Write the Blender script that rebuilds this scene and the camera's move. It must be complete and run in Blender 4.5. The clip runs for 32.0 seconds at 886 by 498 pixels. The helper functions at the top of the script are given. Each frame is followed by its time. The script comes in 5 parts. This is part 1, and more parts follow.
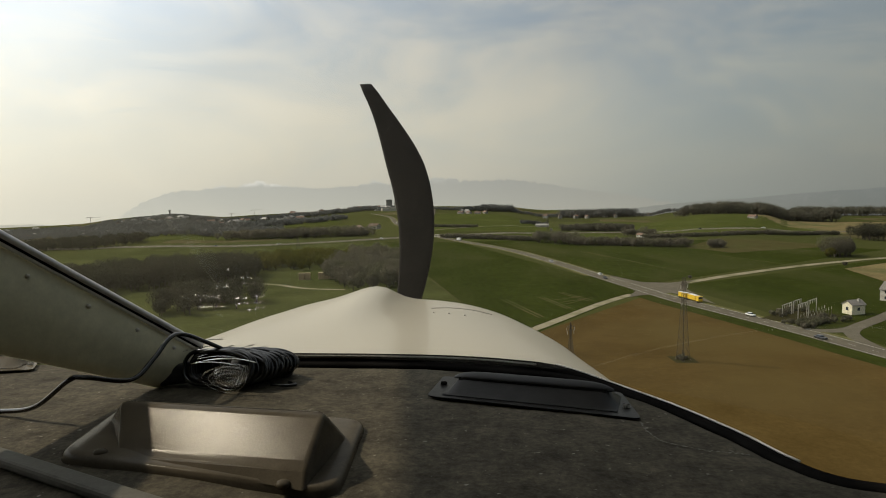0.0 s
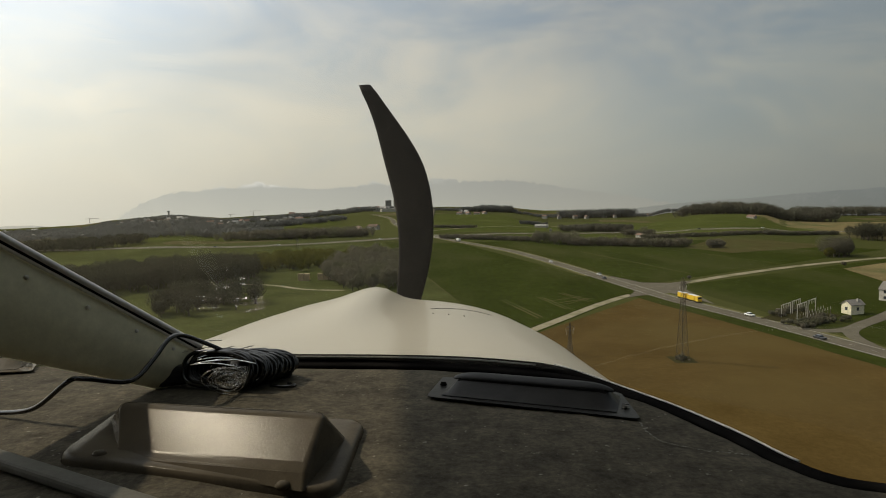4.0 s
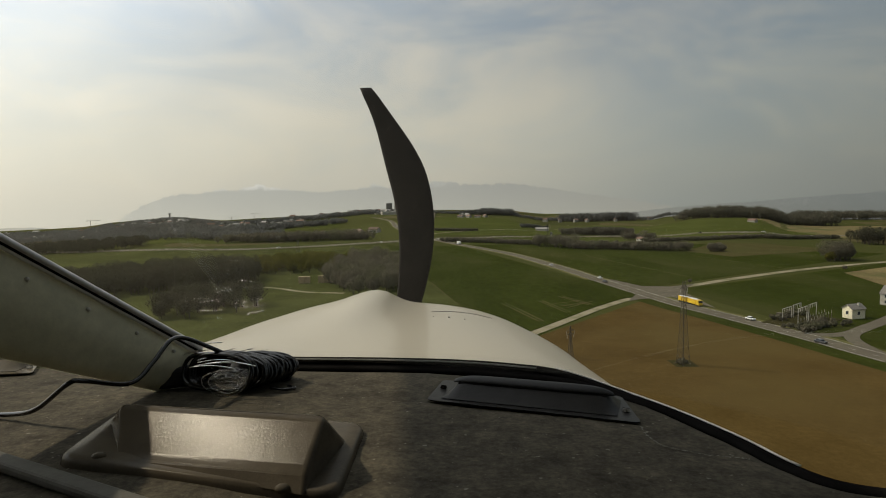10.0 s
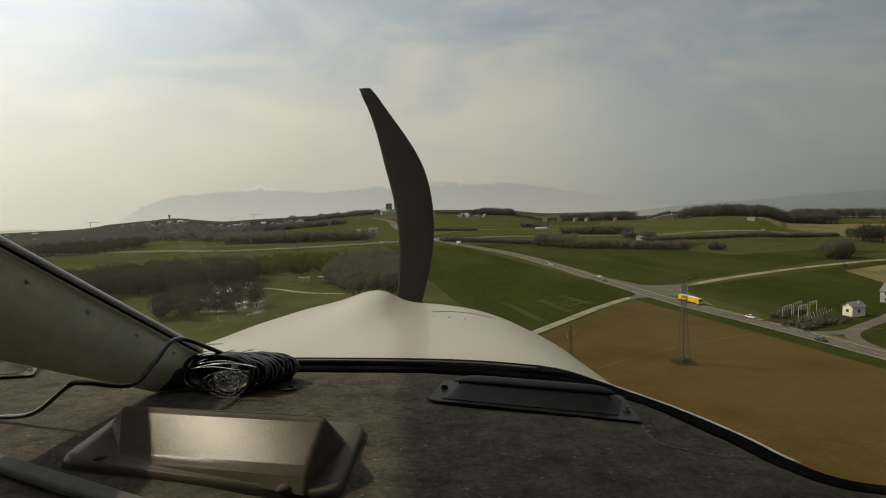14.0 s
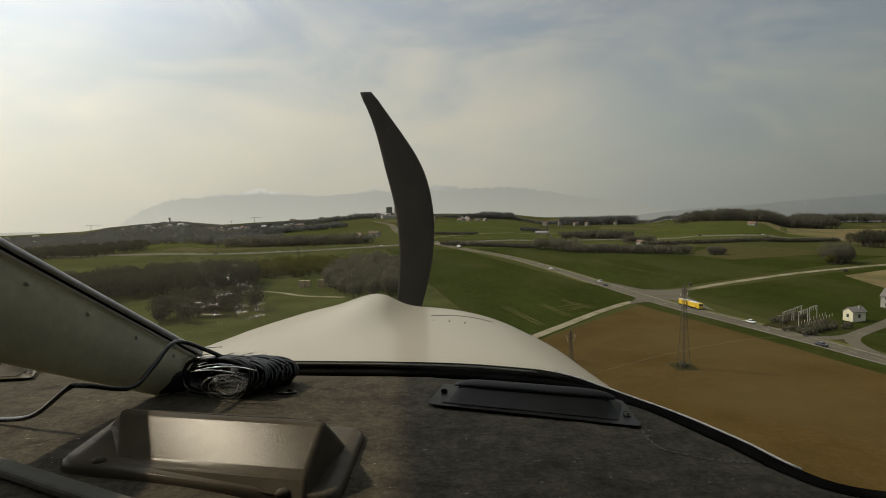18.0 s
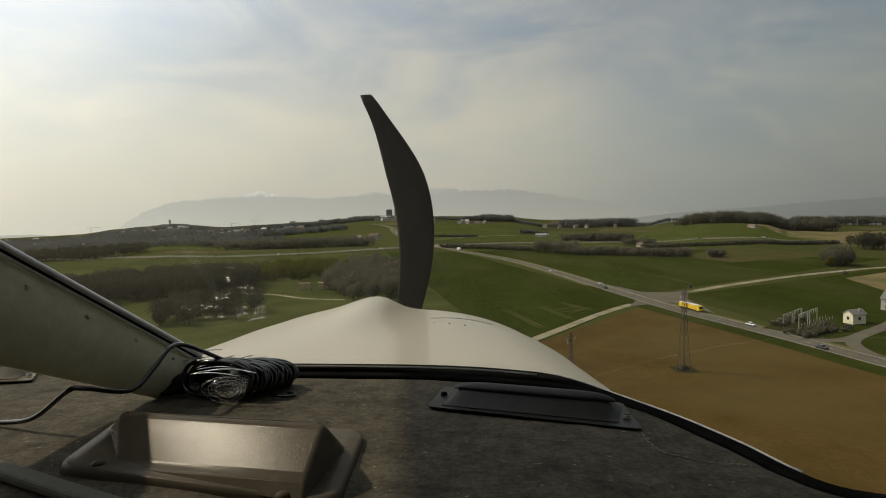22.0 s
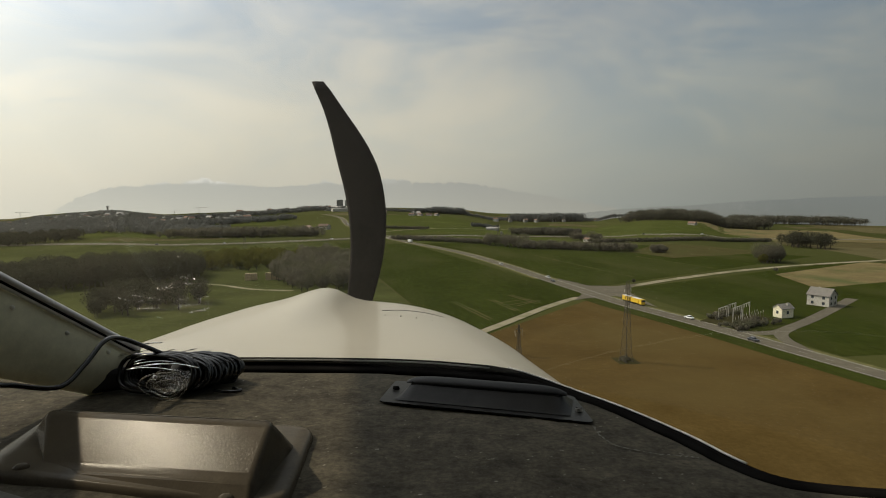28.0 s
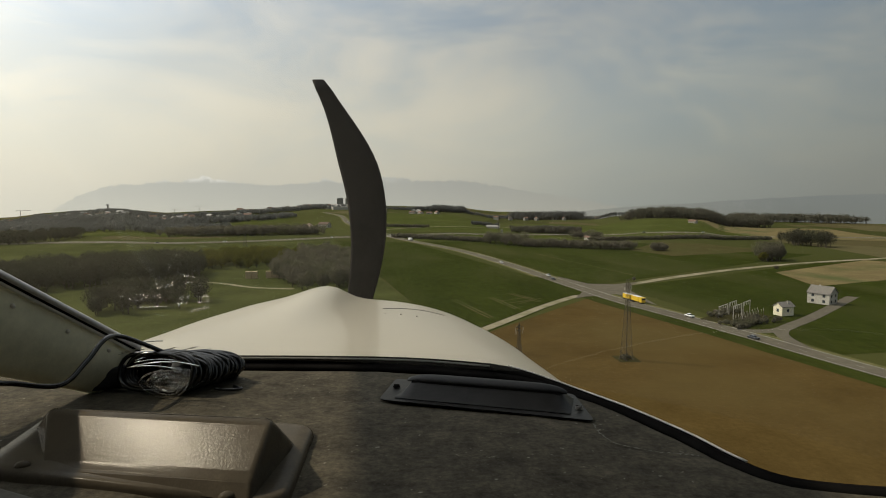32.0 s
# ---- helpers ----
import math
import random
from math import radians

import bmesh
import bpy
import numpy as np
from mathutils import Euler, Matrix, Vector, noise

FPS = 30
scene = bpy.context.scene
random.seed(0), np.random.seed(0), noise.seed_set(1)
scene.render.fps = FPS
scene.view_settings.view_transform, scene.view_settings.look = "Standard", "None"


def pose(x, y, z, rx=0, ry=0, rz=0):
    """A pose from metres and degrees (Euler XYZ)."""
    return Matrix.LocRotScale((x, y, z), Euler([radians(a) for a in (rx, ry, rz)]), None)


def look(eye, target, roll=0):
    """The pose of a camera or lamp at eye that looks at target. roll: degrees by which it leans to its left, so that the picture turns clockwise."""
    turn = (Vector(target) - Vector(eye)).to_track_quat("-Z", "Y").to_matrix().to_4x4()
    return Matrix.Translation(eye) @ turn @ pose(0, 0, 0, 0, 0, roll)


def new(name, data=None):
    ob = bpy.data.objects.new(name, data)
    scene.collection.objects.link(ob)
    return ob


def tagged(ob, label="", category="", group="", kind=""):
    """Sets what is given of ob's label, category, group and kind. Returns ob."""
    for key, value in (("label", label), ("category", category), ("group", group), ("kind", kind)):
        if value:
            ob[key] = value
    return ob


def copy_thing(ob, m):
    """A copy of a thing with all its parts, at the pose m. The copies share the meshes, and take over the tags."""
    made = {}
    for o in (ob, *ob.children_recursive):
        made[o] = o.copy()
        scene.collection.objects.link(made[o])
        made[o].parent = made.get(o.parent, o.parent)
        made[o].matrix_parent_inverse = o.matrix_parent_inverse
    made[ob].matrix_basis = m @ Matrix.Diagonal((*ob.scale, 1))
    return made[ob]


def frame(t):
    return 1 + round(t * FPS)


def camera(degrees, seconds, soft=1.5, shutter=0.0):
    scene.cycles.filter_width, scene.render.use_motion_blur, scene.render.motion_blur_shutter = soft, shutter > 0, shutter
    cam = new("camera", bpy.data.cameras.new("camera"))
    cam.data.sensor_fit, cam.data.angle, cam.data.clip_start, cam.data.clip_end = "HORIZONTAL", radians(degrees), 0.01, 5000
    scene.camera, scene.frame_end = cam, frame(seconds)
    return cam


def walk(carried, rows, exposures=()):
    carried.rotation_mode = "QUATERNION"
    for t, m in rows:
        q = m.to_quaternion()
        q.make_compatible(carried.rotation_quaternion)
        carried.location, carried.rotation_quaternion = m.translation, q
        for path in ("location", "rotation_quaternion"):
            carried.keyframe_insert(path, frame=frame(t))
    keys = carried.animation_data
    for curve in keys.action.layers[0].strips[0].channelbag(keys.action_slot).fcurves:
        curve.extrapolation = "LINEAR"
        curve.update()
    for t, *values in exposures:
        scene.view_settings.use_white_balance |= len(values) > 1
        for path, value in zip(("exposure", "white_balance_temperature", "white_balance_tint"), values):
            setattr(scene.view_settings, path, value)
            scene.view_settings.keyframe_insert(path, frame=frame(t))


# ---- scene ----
EYE_HEIGHT = 55.0
# the aircraft: x right, y ahead, z up, with the camera's mount at its origin
AIR = pose(0, 0, EYE_HEIGHT, -4.65, 1.5, 0)

cam = camera(75.0, 32.0, soft=1.0)

# seconds, pitch, roll and yaw of the camera on its mount
TURNS = (
    (0, -0.73, -0.07, 0.00), (0.5, -0.83, 0.06, -0.01), (1, -0.65, 0.06, 0.05), (1.5, -0.72, 0.02, -0.01), (2, -0.64, -0.06, 0.00),
    (2.5, -0.76, 0.05, -0.04), (3, -0.82, -0.13, -0.10), (3.5, -0.71, 0.02, -0.08), (5.5, -0.64, -0.09, 0.04), (6, -0.89, -0.24, 0.05),
    (6.5, -0.82, -0.25, 0.05), (7, -0.63, -0.21, -0.04), (7.5, -0.74, -0.04, 0.00), (8, -0.64, -0.06, 0.00), (8.5, -0.81, -0.12, -0.01),
    (9, -0.73, -0.15, 0.04), (9.5, -0.64, -0.10, 0.00), (10, -0.37, -0.13, -0.01), (10.5, -0.27, -0.12, 0.01), (11, -0.41, 0.26, -0.02),
    (11.5, -0.73, -0.33, 0.02), (12, -0.63, -0.09, 0.04), (12.5, -0.56, -0.15, 0.00), (13, -0.73, 0.06, 0.04), (13.5, -0.63, -0.24, 0.05),
    (14, -0.37, 0.18, -0.02), (14.5, -0.53, -0.25, -0.05), (16.5, -0.31, -0.08, 0.00), (17, 0.00, 0.14, 0.00), (17.5, 0.00, 0.00, 0.00),
    (18, 0.00, 0.00, 0.00), (18.5, 0.21, -0.04, 0.00), (19, 0.08, -0.14, 0.00), (19.5, 0.13, -0.05, 0.00), (20, 0.10, -0.15, 0.00),
    (20.5, 0.35, 0.00, 0.00), (21, 0.26, 0.00, 0.00), (21.5, 0.09, 0.00, 0.00), (22, 0.25, 0.00, 0.00), (22.5, 0.21, -0.04, 0.00),
    (23, 0.35, -0.01, -0.04), (23.1, 0.15, -0.17, -1.00), (23.2, -0.12, -0.50, -3.00), (23.3, -0.40, -0.80, -4.92), (23.5, -0.43, -0.83, -4.95),
    (24, -0.39, -0.75, -4.80), (24.5, -0.48, -0.82, -4.83), (25, -0.34, -0.87, -4.86), (25.5, -0.45, -0.78, -4.85), (27.5, -0.43, -0.87, -4.86),
    (28, -0.50, -0.88, -4.86), (28.5, -0.43, -0.87, -4.86), (29, -0.52, -0.79, -4.86), (29.5, -0.69, -0.89, -4.84), (30, -0.60, -0.79, -4.86),
    (30.5, -0.52, -0.88, -4.86), (31, -0.59, -0.93, -4.86), (31.5, -0.61, -0.80, -4.86), (32, -0.68, -0.86, -4.83),
)


def mount(t):
    s = min(max((t - 23.0) / 0.3, 0), 1)
    return -0.003 * s, 0.010 * s, 0.0


walk(cam, [(t, AIR @ pose(*mount(t), 90 + p, r, y)) for t, p, r, y in TURNS],
     exposures=((0, 0.15), (3, 0.08), (6, 0.08), (9, 0.03), (12, 0.0), (18, 0.0), (22, 0.03), (25, 0.11), (28, 0.15), (32, 0.17)))

# ---- sky and sun ----
SUN_AZIMUTH, SUN_HEIGHT = radians(-66), radians(44)
SUN = Vector((math.sin(SUN_AZIMUTH) * math.cos(SUN_HEIGHT), math.cos(SUN_AZIMUTH) * math.cos(SUN_HEIGHT), math.sin(SUN_HEIGHT)))


class Graph:
    """Short hand for node trees."""

    def __init__(self, tree):
        self.tree = tree
        tree.nodes.clear()

    def add(self, kind, ins=None, **props):
        n = self.tree.nodes.new(kind)
        for k, v in props.items():
            if k == "operation":
                n.operation = v
            elif k == "use_clamp":
                n.use_clamp = v
            elif k == "data_type":
                n.data_type = v
            elif k == "blend_type":
                n.blend_type = v
            elif k == "interpolation_type":
                n.interpolation_type = v
            elif k == "distance":
                n.distance = v
            elif k == "sky_type":
                n.sky_type = v
            elif k == "sun_disc":
                n.sun_disc = v
            elif k == "sun_elevation":
                n.sun_elevation = v
            elif k == "sun_rotation":
                n.sun_rotation = v
            elif k == "dust_density":
                n.dust_density = v
        for k, v in (ins or {}).items():
            if isinstance(v, bpy.types.NodeSocket):
                self.tree.links.new(v, n.inputs[k])
            else:
                n.inputs[k].default_value = v
        return n

    def math(self, op, a, b=0.0, c=0.0, clamp=False):
        return self.add("ShaderNodeMath", {0: a, 1: b, 2: c}, operation=op, use_clamp=clamp).outputs[0]

    def ramp(self, fac, stops, mode="EASE"):
        n = self.add("ShaderNodeValToRGB", {0: fac})
        n.color_ramp.interpolation = mode
        e = n.color_ramp.elements
        while len(e) < len(stops):
            e.new(0.5)
        for el, (p, c) in zip(e, stops):
            el.position, el.color = p, (*c, 1) if len(c) == 3 else c
        return n.outputs[0]

    def mix(self, fac, a, b, blend="MIX"):
        return self.add("ShaderNodeMix", {0: fac, 6: a, 7: b}, data_type="RGBA", blend_type=blend).outputs[2]

    def noise(self, vec, scale, detail=4.0, rough=0.55, distortion=0.0):
        return self.add("ShaderNodeTexNoise", {"Vector": vec, "Scale": scale, "Detail": detail, "Roughness": rough, "Distortion": distortion}).outputs[0]


def grey(v, tint=(1, 1, 1)):
    return tuple(v * c for c in tint)


def make_world():
    w = bpy.data.worlds.new("hazy_sky")
    w.use_nodes = True
    scene.world = w
    g = Graph(w.node_tree)
    way = g.add("ShaderNodeTexCoord").outputs["Generated"]
    dot = g.add("ShaderNodeVectorMath", {0: way, 1: SUN}, operation="DOT_PRODUCT").outputs["Value"]
    fac = g.math("MULTIPLY_ADD", dot, 0.5, 0.5)
    warm, cool = (1.010, 0.968, 0.81), (0.945, 0.98, 0.995)
    glow = [(-1.0, 0.13), (-0.2, 0.195), (0.05, 0.28), (0.30, 0.42), (0.5, 0.57), (0.63, 0.72), (0.76, 0.98), (0.88, 1.25), (0.97, 1.9), (1.0, 2.6)]
    low = g.ramp(fac, [(d * 0.5 + 0.5, grey(v * (1.16 if d < 0.4 else 1.0), warm if d > 0.2 else (0.930, 0.975, 0.88))) for d, v in glow], "LINEAR")
    high = g.ramp(fac, [(d * 0.5 + 0.5, grey(v * (0.78 if 0.2 < d < 0.7 else 0.99), cool if d > 0.2 else (0.90, 0.98, 1.02))) for d, v in glow], "LINEAR")
    z = g.add("ShaderNodeSeparateXYZ", {0: way}).outputs[2]
    up = g.add("ShaderNodeMapRange", {"Value": z, "From Min": 0.06, "From Max": 0.36}, interpolation_type="SMOOTHSTEP").outputs[0]
    sky = g.mix(up, low, high)
    # thin streaks of high cloud, drawn out aslant, with bluer gaps
    xyz = g.add("ShaderNodeSeparateXYZ", {0: way}).outputs
    deep = g.math("ADD", g.math("ABSOLUTE", xyz[1]), 0.35)
    flat = g.add("ShaderNodeCombineXYZ", {0: g.math("DIVIDE", xyz[0], deep), 1: g.math("DIVIDE", xyz[2], deep), 2: g.math("MULTIPLY", xyz[1], 0.4)}).outputs[0]
    turned = g.add("ShaderNodeMapping", {"Vector": flat, "Rotation": (0, 0, -0.50), "Scale": (1.0, 3.0, 1.0)}).outputs[0]
    streak = g.noise(turned, 3.3, 8.0, 0.66, 0.9)
    billow = g.noise(flat, 2.4, 5.0, 0.55, 0.5)
    cloud = g.math("ADD", g.math("MULTIPLY", streak, 0.6), g.math("MULTIPLY", billow, 0.4))
    thick = g.add("ShaderNodeMapRange", {"Value": cloud, "From Min": 0.36, "From Max": 0.64}, interpolation_type="SMOOTHSTEP").outputs[0]
    amount = g.add("ShaderNodeMapRange", {"Value": z, "From Min": 0.02, "From Max": 0.24, "To Min": 0.1, "To Max": 1.0}).outputs[0]
    veil = g.mix(thick, (0.70, 0.81, 0.93, 1), (1.22, 1.17, 1.07, 1))
    amount = g.math("MULTIPLY", amount, g.add("ShaderNodeMapRange", {"Value": dot, "From Min": 0.45, "From Max": 0.90, "To Min": 1.0, "To Max": 0.45}).outputs[0])
    veil = g.mix(amount, (1, 1, 1, 1), veil)
    sky = g.mix(1.0, sky, veil, "MULTIPLY")
    air = g.add("ShaderNodeTexSky", sky_type="NISHITA", sun_disc=False, sun_elevation=SUN_HEIGHT, sun_rotation=SUN_AZIMUTH, dust_density=4.0)
    a = g.add("ShaderNodeBackground", {"Color": sky, "Strength": 0.95})
    b = g.add("ShaderNodeBackground", {"Color": air.outputs[0], "Strength": 0.010})
    s = g.add("ShaderNodeAddShader", {0: a.outputs[0], 1: b.outputs[0]})
    g.add("ShaderNodeOutputWorld", {0: s.outputs[0]})


make_world()
sun = new("sun", bpy.data.lights.new("sun", "SUN"))
sun.data.energy, sun.data.angle, sun.data.color = 2.35, radians(1.0), (1.0, 0.87, 0.64)
sun.matrix_world = look((0, 0, 900), Vector((0, 0, 900)) - SUN)


# ---- materials ----
def material(name, dark, light, scale=5.0, rough=0.7, bump=0.0, fine=None, metal=0.0, stain=None, stain_scale=0.6, coat=0.0, stretch=(1, 1, 1), spread=0.0, specular=0.5, speck=0.12):
    """Two colours mixed by grain at one scale, stains at a larger one."""
    m = bpy.data.materials.new(name)
    m.use_nodes = True
    g = Graph(m.node_tree)
    where = g.add("ShaderNodeTexCoord").outputs["Object"]
    where = g.add("ShaderNodeMapping", {"Vector": where, "Scale": stretch}).outputs[0]
    grain = g.noise(where, scale, 6.0, 0.6)
    colour = g.mix(g.add("ShaderNodeMapRange", {"Value": grain, "From Min": 0.3, "From Max": 0.7}).outputs[0], (*dark, 1), (*light, 1))
    speckle = g.add("ShaderNodeMapRange", {"Value": g.noise(where, scale * 11, 3.0, 0.7), "From Min": 0.25, "From Max": 0.75, "To Min": 1 - speck, "To Max": 1 + speck}).outputs[0]
    colour = g.add("ShaderNodeVectorMath", {0: colour, "Scale": speckle}, operation="SCALE").outputs[0]
    if stain:
        spot = g.noise(where, stain_scale, 3.0, 0.5, 0.4)
        colour = g.mix(g.add("ShaderNodeMapRange", {"Value": spot, "From Min": 0.48, "From Max": 0.68}).outputs[0], colour, (*stain, 1))
    if spread:
        r = g.add("ShaderNodeObjectInfo").outputs["Random"]
        r = g.add("ShaderNodeMapRange", {"Value": r, "To Min": 1 - spread, "To Max": 1 + spread}).outputs[0]
        colour = g.add("ShaderNodeVectorMath", {0: colour, "Scale": r}, operation="SCALE").outputs[0]
    ins = {"Base Color": colour, "Metallic": metal, "Coat Weight": coat, "Specular IOR Level": specular}
    ins["Roughness"] = g.add("ShaderNodeMapRange", {"Value": grain, "To Min": rough * 0.8, "To Max": min(1.0, rough * 1.2)}).outputs[0]
    if bump:
        relief = g.noise(where, fine or scale * 3, 4.0, 0.6)
        ins["Normal"] = g.add("ShaderNodeBump", {"Height": relief, "Strength": 0.6, "Distance": bump}).outputs[0]
    p = g.add("ShaderNodeBsdfPrincipled", ins)
    g.add("ShaderNodeOutputMaterial", {0: p.outputs[0]})
    return m


def leaf_material(name, dark, light, stain, scale=0.35, through_light=0.45):
    """Leaves and twigs that let part of the light through."""
    m = bpy.data.materials.new(name)
    m.use_nodes = True
    g = Graph(m.node_tree)
    where = g.add("ShaderNodeTexCoord").outputs["Object"]
    grain = g.add("ShaderNodeMapRange", {"Value": g.noise(where, scale, 6.0, 0.6), "From Min": 0.3, "From Max": 0.7}).outputs[0]
    c = g.mix(grain, (*dark, 1), (*light, 1))
    c = g.mix(g.add("ShaderNodeMapRange", {"Value": g.noise(where, 0.05, 3.0), "From Min": 0.45, "From Max": 0.65}).outputs[0], c, (*stain, 1))
    a, b = g.add("ShaderNodeBsdfDiffuse", {0: c}), g.add("ShaderNodeBsdfTranslucent", {0: c})
    s = g.add("ShaderNodeMixShader", {0: through_light, 1: a.outputs[0], 2: b.outputs[0]})
    g.add("ShaderNodeOutputMaterial", {0: s.outputs[0]})
    return m


def glass_material(name, tint, most, dust=0.0, rough=0.02):
    m = bpy.data.materials.new(name)
    m.use_nodes = True
    g = Graph(m.node_tree)
    f = g.math("MULTIPLY", g.add("ShaderNodeFresnel", {"IOR": 1.45}).outputs[0], most, clamp=True)
    clear = g.add("ShaderNodeBsdfTransparent", {0: (*tint, 1)})
    gloss = g.add("ShaderNodeBsdfGlossy", {0: (1, 1, 1, 1), "Roughness": rough})
    if dust:
        # fine dust and scratches that catch the sun
        where = g.add("ShaderNodeTexCoord").outputs["Object"]
        film = g.math("MULTIPLY_ADD", g.noise(where, 7.0, 4.0, 0.6), dust, dust * 0.5)
        veil = g.add("ShaderNodeBsdfTranslucent", {0: (0.95, 0.88, 0.70, 1)})
        clear = g.add("ShaderNodeMixShader", {0: film, 1: clear.outputs[0], 2: veil.outputs[0]})
    s = g.add("ShaderNodeMixShader", {0: f, 1: clear.outputs[0], 2: gloss.outputs[0]})
    g.add("ShaderNodeOutputMaterial", {0: s.outputs[0]})
    return m


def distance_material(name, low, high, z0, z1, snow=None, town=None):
    """Hazy far ridges: a plain glowing backdrop with the haze put into its colours."""
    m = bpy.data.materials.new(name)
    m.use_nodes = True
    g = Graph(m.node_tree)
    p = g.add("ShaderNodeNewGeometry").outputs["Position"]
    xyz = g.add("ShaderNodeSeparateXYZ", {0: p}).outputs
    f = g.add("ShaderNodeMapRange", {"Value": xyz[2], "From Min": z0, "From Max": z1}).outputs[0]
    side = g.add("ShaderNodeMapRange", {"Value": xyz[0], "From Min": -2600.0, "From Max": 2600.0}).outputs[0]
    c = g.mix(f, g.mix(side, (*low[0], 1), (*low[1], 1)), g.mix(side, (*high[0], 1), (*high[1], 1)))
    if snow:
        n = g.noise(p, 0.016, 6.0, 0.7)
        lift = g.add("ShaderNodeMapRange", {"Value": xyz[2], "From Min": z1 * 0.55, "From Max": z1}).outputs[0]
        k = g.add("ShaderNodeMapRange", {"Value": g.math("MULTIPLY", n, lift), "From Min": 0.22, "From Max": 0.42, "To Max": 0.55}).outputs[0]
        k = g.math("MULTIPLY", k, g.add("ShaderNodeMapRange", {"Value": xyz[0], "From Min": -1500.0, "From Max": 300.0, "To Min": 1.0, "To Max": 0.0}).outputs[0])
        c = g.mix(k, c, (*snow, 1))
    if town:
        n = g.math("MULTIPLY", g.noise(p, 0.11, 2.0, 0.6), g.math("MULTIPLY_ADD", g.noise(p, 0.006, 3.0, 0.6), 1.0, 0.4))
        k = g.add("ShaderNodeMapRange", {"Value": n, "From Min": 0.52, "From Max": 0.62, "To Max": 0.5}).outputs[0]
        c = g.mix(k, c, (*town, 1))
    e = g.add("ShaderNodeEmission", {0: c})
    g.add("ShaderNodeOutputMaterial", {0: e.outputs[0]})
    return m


GRASS = material("meadow_grass", (0.036, 0.0410, 0.0130), (0.055, 0.0610, 0.0200), 0.05, 0.9, 0.3, 0.5, stain=(0.065, 0.07, 0.024), stain_scale=0.012, specular=0.0, speck=0.28)
CROP = material("young_crop", (0.0205, 0.0262, 0.0048), (0.0305, 0.0380, 0.0074), 0.03, 0.9, 0.3, 0.6, stain=(0.040, 0.043, 0.0130), stain_scale=0.016, stretch=(1, 0.35, 1), specular=0.0, speck=0.28)
BRIGHT_CROP = material("bright_crop", (0.039, 0.0475, 0.0110), (0.055, 0.065, 0.0155), 0.03, 0.9, 0.3, 0.6, stain=(0.062, 0.068, 0.018), stain_scale=0.010, specular=0.0, speck=0.28)
SOIL = material("ploughed_soil", (0.056, 0.0365, 0.0118), (0.080, 0.0535, 0.0180), 0.06, 0.95, 0.3, 0.9, stain=(0.078, 0.056, 0.0200), stain_scale=0.015, specular=0.0, speck=0.16)
STUBBLE = material("dry_stubble", (0.11, 0.085, 0.042), (0.16, 0.13, 0.062), 0.05, 0.95, 0.2, 0.9, stain=(0.08, 0.085, 0.035), stain_scale=0.02, specular=0.0, speck=0.28)
ASPHALT = material("asphalt", (0.092, 0.083, 0.063), (0.128, 0.115, 0.088), 0.3, 0.85, 0.0, stain=(0.098, 0.086, 0.068), stain_scale=0.05, specular=0.0)
GRAVEL = material("gravel_track", (0.19, 0.165, 0.115), (0.27, 0.24, 0.17), 0.4, 0.95, stain=(0.12, 0.12, 0.06), stain_scale=0.08, specular=0.0)
VERGE = material("dry_verge", (0.075, 0.08, 0.03), (0.14, 0.125, 0.055), 0.25, 0.95, 0.2, 1.0, specular=0.0)
PAINT_LINE = material("road_paint", (0.30, 0.29, 0.25), (0.42, 0.40, 0.35), 1.0, 0.7)
# lake colour raised to a pale grey that carries the haze
WATER = material("hazed_lake_water", (0.36, 0.38, 0.36), (0.40, 0.42, 0.40), 0.004, 0.35, specular=0.3)
BARK = material("bark", (0.05, 0.042, 0.032), (0.095, 0.08, 0.06), 1.5, 0.9, specular=0.1)
LEAF = leaf_material("dark_leaves", (0.088, 0.087, 0.062), (0.125, 0.120, 0.085), (0.112, 0.100, 0.076))
TWIG = leaf_material("bare_twigs", (0.112, 0.102, 0.074), (0.160, 0.142, 0.104), (0.122, 0.120, 0.072))
EVERGREEN = leaf_material("dark_evergreen", (0.040, 0.042, 0.026), (0.070, 0.070, 0.044), (0.060, 0.056, 0.038))
# far woods: haze is put into this pale grey base colour
HAZED_TWIG = leaf_material("hazed_twigs", (0.108, 0.112, 0.106), (0.145, 0.147, 0.138), (0.126, 0.126, 0.117), through_light=0.6)
DRY_GRASS = material("dry_meadow", (0.044, 0.041, 0.0150), (0.066, 0.058, 0.0230), 0.05, 0.95, 0.2, 0.9, stain=(0.050, 0.054, 0.018), stain_scale=0.02, specular=0.0, speck=0.28)
SPRING = leaf_material("spring_leaves", (0.07, 0.075, 0.016), (0.14, 0.125, 0.028), (0.10, 0.10, 0.024))
STEEL = material("galvanised_steel", (0.070, 0.059, 0.042), (0.115, 0.098, 0.071), 2.0, 0.7, metal=0.2, specular=0.2)
CONCRETE = material("concrete", (0.30, 0.28, 0.24), (0.42, 0.40, 0.35), 0.6, 0.9, stain=(0.24, 0.22, 0.19), stain_scale=0.2)
PLASTER = material("pale_plaster", (0.38, 0.36, 0.31), (0.50, 0.475, 0.42), 0.4, 0.85, stain=(0.36, 0.335, 0.285), stain_scale=0.15, spread=0.2)
CREAM_WALL = material("cream_plaster", (0.66, 0.61, 0.44), (0.76, 0.71, 0.53), 0.5, 0.85, stain=(0.60, 0.55, 0.40), stain_scale=0.2)
# plaster for far houses, darkened and greyed to stand in for haze
HAZY_WALL = material("hazy_plaster", (0.20, 0.195, 0.17), (0.29, 0.28, 0.25), 0.4, 0.9, spread=0.25)
